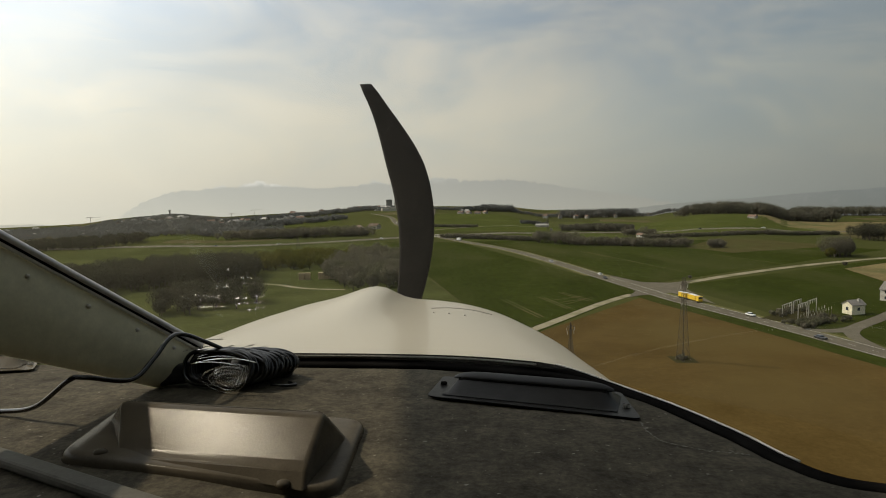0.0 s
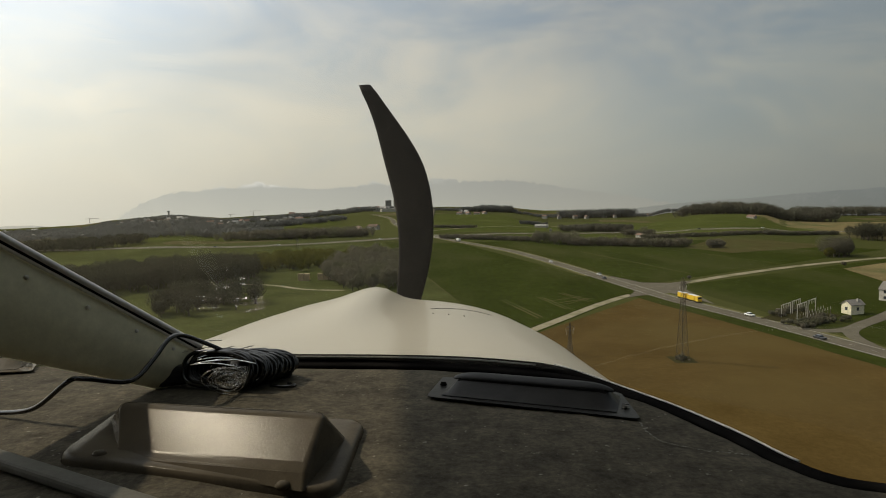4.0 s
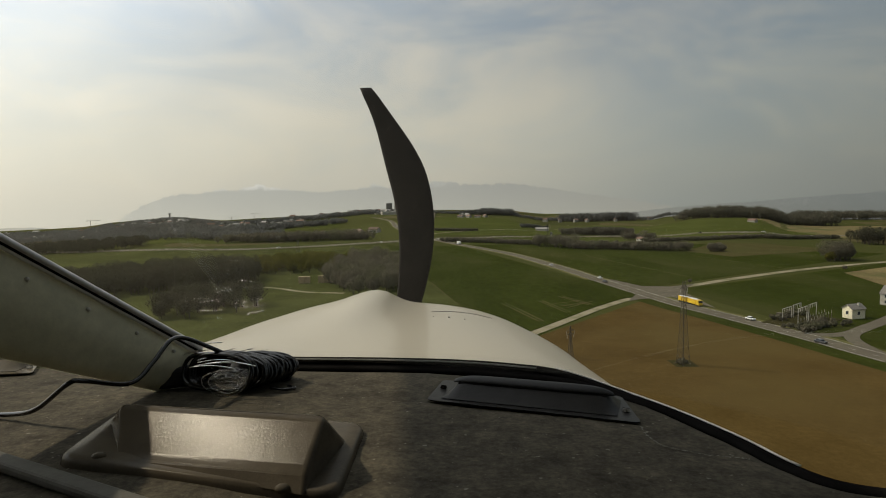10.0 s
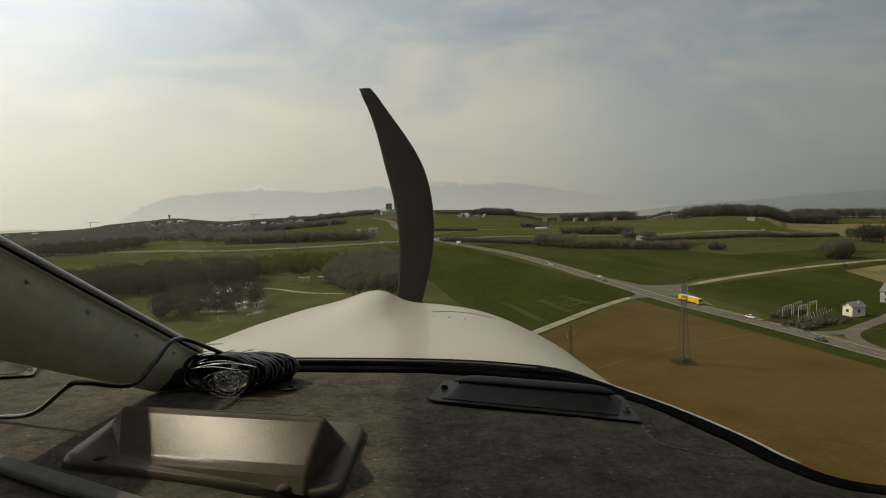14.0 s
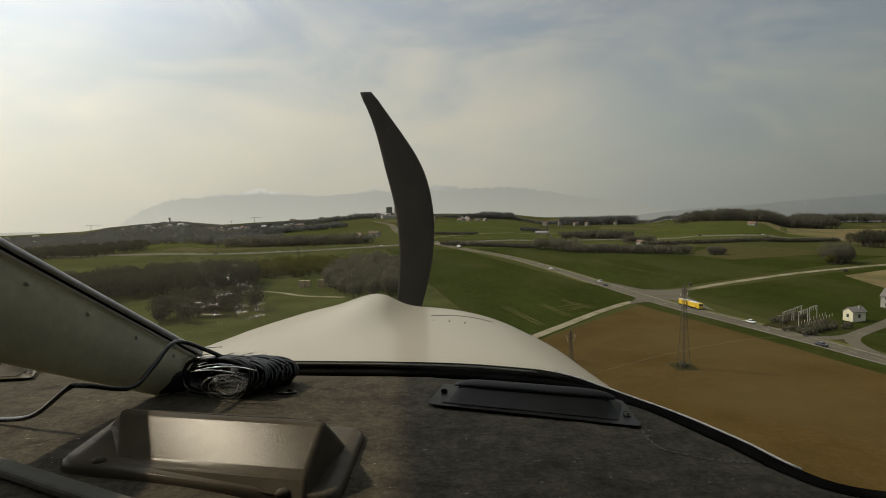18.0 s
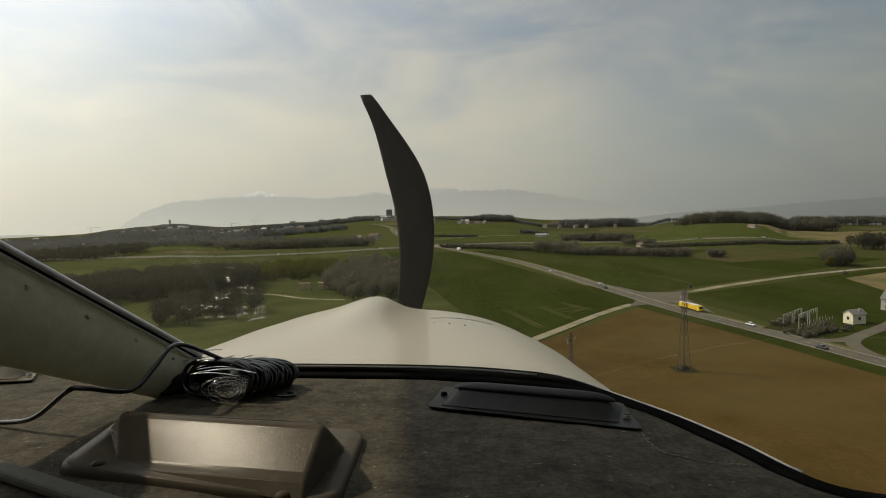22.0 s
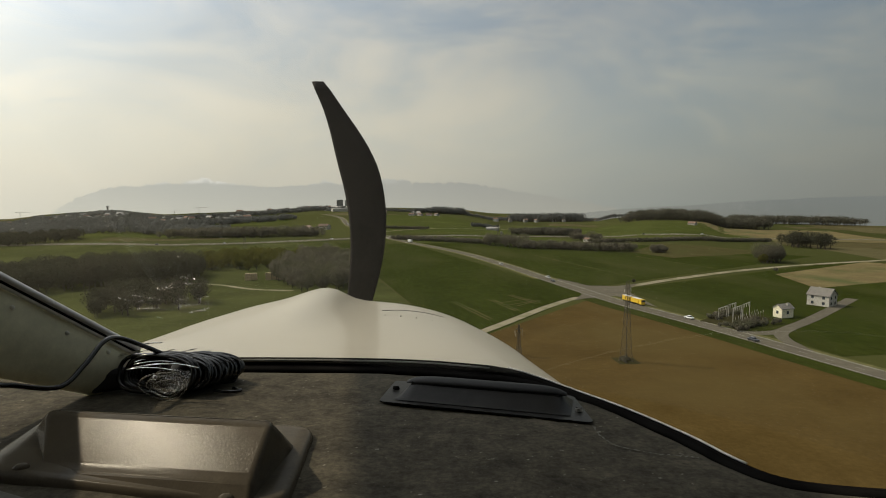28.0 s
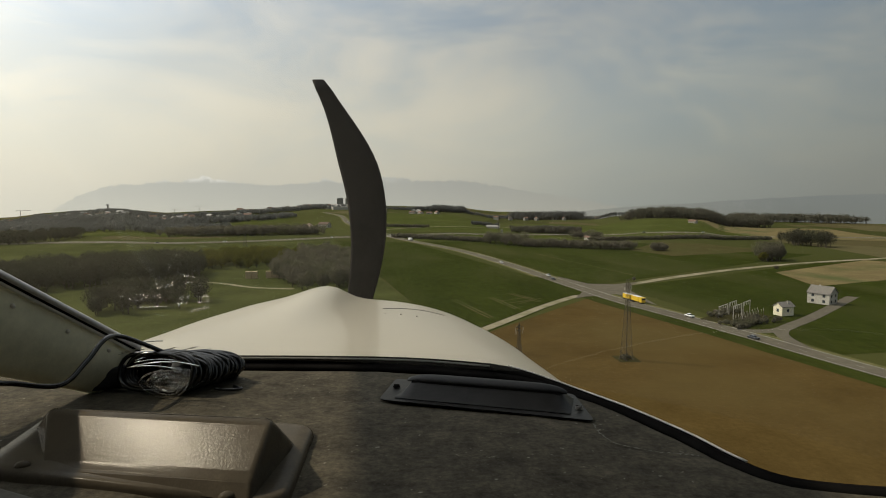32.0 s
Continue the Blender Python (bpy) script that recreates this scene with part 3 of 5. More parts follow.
ribbon("country_lane", ((-176, 366), (-140, 376), (-112, 369), (-86, 349), (-60, 340)), 3.5, GRAVEL, "pale path past the timber yard", "road", 0.13)
ribbon("country_lane", ((-640, 900), (-560, 960), (-470, 1010), (-440, 1100), (-330, 1200)), 5, GRAVEL, "pale lane in the valley", "road", 0.3)
ribbon("runway", ((-34, 1288), (-36, 1600), (-40, 2150)), 27, ASPHALT, "grey runway on the crest of the hill", "runway", 0.5)
ribbon("taxiway", ((-84, 1330), (-90, 1600), (-150, 1720)), 9, GRAVEL, "pale taxiway beside the runway", "runway", 0.5)
for k in range(8):
    ribbon("threshold_mark", ((-45 + 3.1 * k, 1294), (-45 + 3.1 * k, 1336)), 1.7, PAINT_LINE, "white threshold stroke painted on the runway", "marking", 0.8, steps=3)
# tractor lines in the crop
for a, b in (((29, 296), (41, 250)), ((31, 297), (43, 251)), ((49, 300), (57, 268)), ((51, 301), (59, 269)), ((62, 312), (72, 285)), ((54, 290), (72, 300)), ((57, 284), (76, 295)), ((60, 280), (70, 290)), ((64, 313), (74, 287)), ((160, 372), (128, 520)), ((240, 404), (216, 500))):
    ribbon("tractor_line", (a, b), 0.42, STUBBLE, "pale wheel tracks worn in a crop", "track", 0.12, steps=6)


SOIL_DARK = material("dark_rough_grass", (0.026, 0.024, 0.010), (0.042, 0.038, 0.016), 0.8, 0.95, 0.2, 2.0, specular=0.0)


# ---- trees ----
def leaf_cloud(rng, at, rx, rz, n, size):
    """Small leaf pieces in an uneven crown."""
    u = rng.normal(size=(n, 3))
    u /= np.linalg.norm(u, axis=1)[:, None] + 1e-9
    lumps = rng.normal(size=(9, 3))
    lumps /= np.linalg.norm(lumps, axis=1)[:, None]
    swell = 0.62 + 0.5 * np.clip((u @ lumps.T).max(1) - 0.55, 0, 1)
    p = u * (rng.uniform(0.25, 1, n) ** 0.5 * swell)[:, None] * (rx, rx, rz) + at
    face = u + rng.normal(size=(n, 3)) * 0.45
    face /= np.linalg.norm(face, axis=1)[:, None]
    a = rng.normal(size=(n, 3))
    a -= face * (a * face).sum(1)[:, None]
    a /= np.linalg.norm(a, axis=1)[:, None]
    b = np.cross(face, a)
    b /= np.linalg.norm(b, axis=1)[:, None]
    s = (size * rng.uniform(0.5, 1.3, n))[:, None]
    return np.stack([p - a * s - b * s * 0.3, p - a * s * 0.2 - b * s, p + a * s + b * s * 0.2, p + b * s], 1).reshape(-1, 3)


def trunk_verts(rng, x, y, z, h, r):
    vs, fs = [], []
    for k, (t, w) in enumerate(((0, 1.3), (0.15, 1.0), (0.6, 0.6), (1.0, 0.15))):
        for j in range(5):
            a = j * math.tau / 5
            vs.append((x + r * w * math.cos(a) + 0.02 * h * t * math.sin(7 * x), y + r * w * math.sin(a), z - 0.3 + h * t))
            if k:
                q = (k - 1) * 5
                fs.append((q + j, q + (j + 1) % 5, q + 5 + (j + 1) % 5, q + 5 + j))
    return vs, fs


def wood(name, spots, mat, label, height, leaves, leaf, seed, group=""):
    """A stand of trees as one mass: trunks and crowns."""
    rng = np.random.default_rng(seed)
    vs, fs, crown = [], [], []
    for x, y in spots:
        h = height * rng.uniform(0.7, 1.2)
        z = land_z(x, y)
        tv, tf = trunk_verts(rng, x, y, z, h * 0.8, 0.022 * h)
        fs += [tuple(i + len(vs) for i in f) for f in tf]
        vs += tv
        w = h * rng.uniform(0.40, 0.62)
        crown.append(leaf_cloud(rng, (x, y, z + h * 0.52), w, h * 0.50, leaves, leaf))
    top = tagged(new(name, mesh_of(name, vs, fs, BARK)), label, "wood", group, "stuff")
    c = np.concatenate(crown)
    me = quads_of("crown", c, mat)
    part("crown", me, mat, top)
    return top


def scatter(seed, n, at, rx, ry, turn=0.0):
    rng = np.random.default_rng(seed)
    p = rng.uniform(-1, 1, (n * 3, 2))
    p = p[(p ** 2).sum(1) < 1][:n] * (rx, ry)
    c, s = math.cos(turn), math.sin(turn)
    return [(at[0] + c * a - s * b, at[1] + s * a + c * b) for a, b in p]


def along(seed, n, a, b, wide):
    rng = np.random.default_rng(seed)
    return [(a[0] + (b[0] - a[0]) * t + u, a[1] + (b[1] - a[1]) * t + v) for t, u, v in zip(rng.uniform(0, 1, n), rng.uniform(-wide, wide, n), rng.uniform(-wide, wide, n))]


wood("woodland", scatter(1, 150, (-214, 392), 48, 50), EVERGREEN, "dark mixed wood beside the meadow", 16, 900, 0.36, 11)
wood("woodland", scatter(2, 100, (-160, 398), 26, 42), EVERGREEN, "dense dark wood with tall crowns", 18, 1000, 0.36, 12)
wood("woodland", scatter(20, 120, (-122, 480), 44, 46), SPRING, "wood in pale first leaf behind the timber yard", 12, 620, 0.34, 38)
wood("woodland", scatter(21, 210, (-58, 432), 30, 102, 0.13), TWIG, "bare brown wood with a first hint of green", 13, 760, 0.32, 39)
wood("hedge", along(3, 30, (104, 640), (136, 602), 8), TWIG, "clump of tall bare trees at the hedge's end", 15, 420, 0.42, 13)
wood("hedge", along(22, 190, (134, 598), (228, 546), 8), TWIG, "thick bare hedge with small trees", 9, 260, 0.42, 40)
wood("woodland", along(4, 230, (184, 850), (254, 818), 14), LEAF, "small dark copse in the fields", 11, 240, 0.55, 14)
wood("woodland", along(5, 260, (-300, 830), (-110, 800), 22), TWIG, "belt of bare trees on the valley side", 14, 220, 0.62, 15)
wood("woodland", scatter(6, 420, (640, 1195), 150, 46, -0.45), LEAF, "dark wood on the skyline", 24, 170, 0.9, 16)
wood("woodland", scatter(7, 240, (425, 1600), 105, 34, -0.25), HAZED_TWIG, "tree clumps on the ridge", 25, 189, 0.86, 17)
wood("woodland", scatter(8, 160, (150, 1690), 56, 40), HAZED_TWIG, "trees beside the runway", 20, 189, 0.86, 18)
wood("woodland", scatter(9, 260, (980, 1340), 150, 60, -0.7), LEAF, "dark wood at the edge of the plain", 22, 90, 1.2, 19)
wood("hedge", along(10, 150, (232, 668), (300, 658), 5), TWIG, "long low hedge between fields", 5, 90, 0.6, 20)
wood("hedge", along(23, 320, (300, 658), (470, 690), 5), TWIG, "long low hedge between fields", 5, 90, 0.6, 42)
wood("hedge", along(11, 230, (0, 732), (108, 655), 6), TWIG, "dark hedge along the cutting", 6, 90, 0.6, 21)
wood("hedge", along(24, 170, (-35, 950), (50, 925), 6), TWIG, "dark hedge on the slope", 5, 70, 0.7, 43)
wood("woodland", along(25, 14, (222, 700), (250, 688), 5), TWIG, "bare trees round a field barn", 13, 300, 0.5, 44)
wood("woodland", scatter(12, 420, (-420, 960), 160, 90), HAZED_TWIG, "broken woods in the valley", 13, 140, 0.75, 22)
wood("woodland", scatter(13, 900, (-790, 1560), 240, 130, 0.45), HAZED_TWIG, "wooded hill above the valley", 13, 105, 1.12, 23)
wood("woodland", scatter(14, 420, (-420, 1690), 240, 80, 0.15), HAZED_TWIG, "trees among the suburb's houses", 13, 115, 1.06, 24)
wood("woodland", scatter(15, 520, (-740, 1080), 190, 140), HAZED_TWIG, "woods on the valley floor", 15, 147, 0.86, 25)
wood("woodland", scatter(16, 240, (-180, 1860), 130, 50), HAZED_TWIG, "trees round the tower blocks", 13, 115, 0.99, 26)
wood("woodland", scatter(18, 45, (-126, 300), 26, 30), EVERGREEN, "dark firs at the farm", 13, 700, 0.34, 28)
wood("woodland", scatter(19, 60, (-262, 300), 60, 50), TWIG, "bare orchard trees at the farm", 10, 480, 0.34, 29)
wood("woodland", along(51, 130, (62, 1690), (205, 1690), 14), HAZED_TWIG, "bare wood, greyed for haze, on the crest beside the runway", 15, 150, 0.86, 58)
wood("woodland", along(52, 36, (-6, 1740), (62, 1720), 8), HAZED_TWIG, "low trees at the runway's end", 7, 110, 0.7, 59)
wood("woodland", along(53, 70, (205, 1680), (320, 1640), 14), HAZED_TWIG, "low bare trees on the crest", 10, 120, 0.8, 60)
wood("woodland", along(54, 36, (150, 1080), (185, 1075), 8), HAZED_TWIG, "small bare copse at the end of a lane", 8, 160, 0.7, 61)
wood("woodland", along(30, 190, (-250, 1800), (60, 1750), 34), HAZED_TWIG, "low trees along the crest", 10, 115, 0.79, 30)
wood("woodland", along(31, 160, (300, 1640), (620, 1560), 40), HAZED_TWIG, "bare trees along the crest, greyed for haze", 12, 115, 0.86, 31)
wood("woodland", along(32, 320, (-1150, 1340), (-420, 1480), 80), HAZED_TWIG, "gardens and trees among the houses", 11, 115, 0.86, 32)
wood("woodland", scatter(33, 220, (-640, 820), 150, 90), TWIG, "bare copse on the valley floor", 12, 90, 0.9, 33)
wood("woodland", scatter(28, 420, (-520, 1180), 210, 80, 0.2), HAZED_TWIG, "woods between the valley's houses, greyed for haze", 15, 147, 0.79, 47)
wood("woodland", scatter(29, 360, (-880, 1270), 200, 90, 0.3), HAZED_TWIG, "woods between the valley's houses, greyed for haze", 15, 126, 0.92, 48)
wood("woodland", scatter(35, 220, (-300, 1250), 90, 60, 0.2), HAZED_TWIG, "bare trees below the suburb", 13, 168, 0.73, 49)
wood("woodland", scatter(36, 160, (-470, 760), 70, 60, 0.2), EVERGREEN, "dark copse in the valley", 15, 160, 0.7, 54)
wood("woodland", scatter(26, 300, (-1000, 1480), 190, 70, 0.5), HAZED_TWIG, "trees at the foot of the far town", 12, 105, 0.99, 45)
wood("woodland", scatter(27, 26, (445, 590), 18, 34), EVERGREEN, "tall dark trees beyond the lane", 18, 500, 0.5, 46)


def tree(at, height, wide, mat, label, seed, leaves=2200, leaf=0.28, group=""):
    rng = np.random.default_rng(seed)
    t = thing("tree", Matrix.Translation(draped(*at, 0)), label, "tree", group)
    bm = bmesh.new()
    tube(bm, [(0, 0, -0.3), (0.05, 0, height * 0.3), (0.1, 0.1, height * 0.6), (0.1, 0.15, height * 0.9)], height * 0.022, 7)
    for k in range(9):
        a, z = k * 2.4, height * (0.28 + 0.06 * k)
        r = wide * (0.85 - 0.05 * k)
        tube(bm, [(0, 0, z), (r * 0.5 * math.cos(a), r * 0.5 * math.sin(a), z + height * 0.09), (r * math.cos(a), r * math.sin(a), z + height * 0.2)], height * 0.008, 5)
    part("trunk", bm, BARK, t)
    c = leaf_cloud(rng, (0, 0, height * 0.62), wide, height * 0.42, leaves, leaf)
    part("crown", quads_of("crown", c, mat), mat, t)
    return t


wood("bush", scatter(40, 18, (252, 532), 8, 5), TWIG, "dense low bush standing alone in a field", 8, 420, 0.34, 41)
wood("copse", scatter(44, 22, (306, 446), 8, 10), TWIG, "tall bare copse beside the pale lane", 16, 760, 0.34, 50)
wood("copse", scatter(45, 5, (293, 437), 4, 3), SPRING, "small trees in pale first leaf at the copse's edge", 8, 420, 0.28, 51)
tree((148, 346), 3, 1.6, TWIG, "low shrub at the junction", 57, 300)
tree((268, 384), 4, 2.2, TWIG, "low shrub at the lane's edge", 58, 300)
for k in range(14):
    tree((-58 - 12.4 * k, 52 - 15.7 * k), 7 + (k * 7) % 4, 1.6 + 0.4 * (k % 3), LEAF, "slim dark cypress in a row beside the track", 60 + k, 500, 0.35, "row of cypresses")


# ---- power line ----
def pylon(at, height, turn, label, arms=3, foot=0.072, spread=(0.12, 0.15, 0.11), low=0.74, rise=0.11):
    t = thing("pylon", Matrix.Translation(draped(*at, 0)) @ pose(0, 0, 0, 0, 0, turn), label, "pylon", "power line pylons")
    w0, w1 = height * foot, height * 0.012
    def edge(z, sx, sy):
        k = min(z / (height * 0.9), 1)
        w = w0 + (w1 - w0) * k ** 0.8
        return Vector((sx * w, sy * w, z))
    for sx, sy in ((-1, -1), (1, -1), (1, 1), (-1, 1)):
        bm = bmesh.new()
        zs = [height * k / 8 for k in range(9)]
        for a, b in zip(zs, zs[1:]):
            beam(bm, edge(a, sx, sy), edge(b, sx, sy), 0.11)
        part("leg", bm, STEEL, t)
        part("footing", boxed((0.5, 0.5, 0.5), (sx * w0, sy * w0, 0.05), 0.05), STEEL, t)
    bm = bmesh.new()
    for k in range(10):
        a, b = height * k / 10.5, height * (k + 1) / 10.5
        for (s, q) in (((-1, -1), (1, -1)), ((1, -1), (1, 1)), ((1, 1), (-1, 1)), ((-1, 1), (-1, -1))):
            beam(bm, edge(a, *s), edge(b, *q), 0.05)
            beam(bm, edge(a, *q), edge(b, *s), 0.05)
            beam(bm, edge(b, *s), edge(b, *q), 0.05)
    part("bracing", bm, STEEL, t)
    for k in range(arms):
        z = height * (low + rise * k)
        reach = height * spread[k]
        for s in (-1, 1):
            bm = bmesh.new()
            for q in (-1, 1):
                beam(bm, edge(z, s, q), (s * reach, 0, z + 0.1), 0.10)
                beam(bm, edge(z + height * 0.05, s, q), (s * reach, 0, z + 0.1), 0.08)
            arm = part("crossarm", bm, STEEL, t)
            bm = bmesh.new()
            for j in range(5):
                rod(bm, (s * reach, 0, z - 0.3 - 0.22 * j), 0.10, 0.07, 0.14, 8)
            part("insulator", bm, CONCRETE, arm)
    return t


pylon((76, 182), 27, 25, "slender rusty lattice pylon standing in scrub in a ploughed field", 2, 0.056, (0.034, 0.055), 0.70, 0.21)
pylon((42, 192), 11, 25, "small dark lattice mast in a ploughed field", 2)
pylon((-160, 630), 24, 25, "distant steel lattice pylon")
pylon((118, 655), 24, 25, "distant steel lattice pylon")
sheet("rough_patch", ((72.6, 178.6), (79.6, 178.2), (80, 186), (72.4, 186.4)), SOIL_DARK, "rough grass left round the pylon's feet", "grass", 0.12, 3)
wood("bush", scatter(61, 14, (76, 182), 2.2, 2.2), TWIG, "dry scrub between the pylon's feet", 1.7, 150, 0.16, 57)


# ---- houses ----
def house(at, size, turn, label, roof="gable", roof_mat=None, wall=None, storeys=2, group="", category="house", windows=True):
    w, d, h = size
    t = thing("house", Matrix.Translation(draped(*at, 0)) @ pose(0, 0, 0, 0, 0, turn), label, category, group)
    e, p = 0.4, w * 0.36
    bm = boxed((w, d, h + 1), (0, 0, h / 2 - 0.5), 0.03)
    if roof == "gable":
        z = h - 0.47 + (p + 0.2) * e / (w / 2 + e)
        vs = [bm.verts.new(v) for y in (-d / 2, d / 2) for v in ((-w / 2, y, z), (w / 2, y, z), (0, y, h + p - 0.27))]
        for f in ((0, 1, 2), (5, 4, 3), (1, 4, 5, 2), (0, 2, 5, 3)):
            bm.faces.new([vs[i] for i in f])
    part("wall", bm, wall or PLASTER, t)
    bm = bmesh.new()
    if roof == "gable":
        section = ((-w / 2 - e, h - 0.2), (0, h + p), (w / 2 + e, h - 0.2), (w / 2 + e, h - 0.42), (0, h + p - 0.24), (-w / 2 - e, h - 0.42))
        near, far = ([bm.verts.new((x, y, z)) for x, z in section] for y in (-d / 2 - e, d / 2 + e))
        for k in range(6):
            bm.faces.new((near[k], near[(k + 1) % 6], far[(k + 1) % 6], far[k]))
        for k in (near, far):
            bm.faces.new((k[0], k[1], k[4], k[5]))
            bm.faces.new((k[1], k[2], k[3], k[4]))
    else:
        box(bm, (w + 0.5, d + 0.5, 0.5), (0, 0, h + 0.2), 0.08)
        box(bm, (w * 0.2, d * 0.2, 1.6), (w * 0.2, 0, h + 1.2), 0.05)
    r = part("roof", bm, roof_mat or (ROOF_TILE if roof == "gable" else ROOF_GREY), t)
    if roof == "gable":
        part("chimney", boxed((0.7, 0.7, 1.8), (w * 0.2, d * 0.2, h + w * 0.26), 0.03), CONCRETE, r)
    if windows:
        pane = bm_mesh("window", boxed((1.2, 0.12, 1.4), bevel=0.02), WINDOW)
        for s in range(storeys):
            z = (s + 0.55) * h / storeys
            for side in (-1, 1):
                for k in range(max(1, int(w // 3.5))):
                    ob = new("window", pane)
                    ob.parent, ob.location = t, (-w / 2 + (k + 0.5) * w / max(1, int(w // 3.5)), side * d / 2, z)
                for k in range(max(1, int(d // 3.5))):
                    ob = new("window", pane)
                    ob.parent, ob.location, ob.rotation_euler = t, (side * w / 2, -d / 2 + (k + 0.5) * d / max(1, int(d // 3.5)), z), (0, 0, math.pi / 2)
    return t


def suburb(seed, n, at, rx, ry, label, group, tall=6.5, flat=0.3, turn=0.0, big=1.0):
    rng = random.Random(seed)
    for k, p in enumerate(scatter(seed, n, at, rx, ry, turn)):
        f = rng.random() < flat
        size = (rng.uniform(8, 13) * big, rng.uniform(10, 18) * big, tall * rng.uniform(0.8, 1.4))
        house(p, size, rng.uniform(0, 180), label, "flat" if f else "gable", ROOF_GREY if rng.random() < 0.6 else ROOF_TILE, HAZY_WALL if at[1] > 900 else PLASTER, group=group, windows=False)


house((174, 243), (4.8, 6.6, 4.4), -78, "cream plastered building with a grey roof at the substation", roof_mat=ROOF_DARK, wall=CREAM_WALL, storeys=1)
house((212, 268), (9, 10, 5.5), 30, "cream plastered house beside the substation's lane", roof_mat=ROOF_DARK)
house((-186, 1990), (20, 18, 30), 10, "pale tower block on the hilltop", "flat", wall=HAZY_WALL, storeys=9, category="tower block")
house((-158, 1995), (20, 18, 30), 10, "pale tower block on the hilltop", "flat", wall=HAZY_WALL, storeys=9, category="tower block")
house((-150, 1690), (62, 20, 8), 20, "long white hangar beside the runway", "flat", storeys=1, category="hangar", windows=False)
house((-190, 1730), (30, 18, 7), 20, "white hangar beside the runway", "flat", storeys=1, category="hangar", windows=False)
for (x, y), turn in (((44, 1500), 60), ((66, 1510), 30), ((88, 1490), 80), ((110, 1520), 20)):
    house((x, y), (9, 15, 4.0), turn, "low farm building on the ridge", storeys=1, category="farm")
house((232, 680), (5, 8, 3.4), 30, "small white field barn beside a hedge", storeys=1, category="barn")
house((540, 1010), (8, 14, 4), 30, "white farmhouse below the wood", storeys=1)
house((168, 985), (7, 22, 4), 80, "low barn at the end of a lane", roof_mat=ROOF_GREY, storeys=1, category="barn")
house((-124, 850), (11, 16, 6), 40, "farmhouse with a brown tiled roof above the lane")
house((-183, 870), (12, 20, 6), 10, "farmhouse with a brown tiled roof above the lane")
for (x, y), size, turn in (((-700, 975), (46, 16, 5), 62), ((-735, 1010), (30, 12, 5), 62), ((-663, 1176), (22, 16, 9), 30), ((-470, 1212), (52, 16, 5), 70), ((-560, 1300), (34, 14, 6), 75)):
    house((x, y), size, turn, "long pale hall with a flat roof in the valley", "flat", wall=HAZY_WALL, storeys=1, group="valley halls", category="hall", windows=False)
suburb(101, 64, (-640, 1440), 330, 140, "house in a hillside suburb among trees", "valley suburb")
suburb(102, 44, (-300, 1800), 200, 50, "house in a suburb below the tower blocks", "hill suburb", 8)
suburb(103, 30, (-800, 1080), 210, 120, "house with a tiled roof on the valley floor", "valley floor houses")
suburb(107, 26, (-1120, 1420), 150, 90, "pale house in the town at the lake's end", "lake town", 8)
suburb(105, 7, (420, 1560), 180, 30, "house along the ridge", "ridge houses", 5.5, 0.3, 0.0, 0.8)
suburb(106, 3, (75, 1560), 34, 14, "house along the ridge", "ridge houses", 5.0, 0.3, 0.0, 0.8)


def timber_stack(at, n, turn):
    t = thing("timber_stack", Matrix.Translation(draped(*at, 0)) @ pose(0, 0, 0, 0, 0, turn), "stack of pale sawn timber at the wood's edge", "timber stack", "timber stacks")
    plank = bm_mesh("plank_bundle", boxed((3.6, 2.2, 0.9), bevel=0.05), TIMBER)
    for k in range(n):
        for j in range(5):
            ob = new("plank_bundle", plank)
            ob.parent, ob.location = t, (k * 4.0, 0.2 * ((k + j) % 2), 0.45 + 0.94 * j)


timber_stack((-84, 388), 3, 4)
timber_stack((-70, 386), 3, -4)
timber_stack((-97, 387), 2, 2)


def crane(at, h, turn):
    t = thing("tower_crane", Matrix.Translation(draped(*at, 0)) @ pose(0, 0, 0, 0, 0, turn), "distant tower crane above the houses", "crane", "tower cranes")
    part("mast", beam(bmesh.new(), (0, 0, 0), (0, 0, h), 0.8), STEEL, t)
    part("jib", beam(bmesh.new(), (-9, 0, h), (22, 0, h), 0.6), STEEL, t)
    part("counterweight", boxed((2, 1.2, 2), (-8, 0, h - 0.8)), CONCRETE, t)


lookout = thing("lookout_tower", Matrix.Translation(draped(-748, 1580, 0)), "slim lookout tower on the wooded hill", "tower")
part("shaft", boxed((3.2, 3.2, 24), (0, 0, 12), 0.1), CONCRETE, lookout)
part("platform", boxed((5.5, 5.5, 2.2), (0, 0, 22.5), 0.1), ROOF_GREY, lookout)
crane((-880, 1440), 34, 10)
crane((-540, 1650), 30, 30)
crane((-620, 1690), 24, 70)


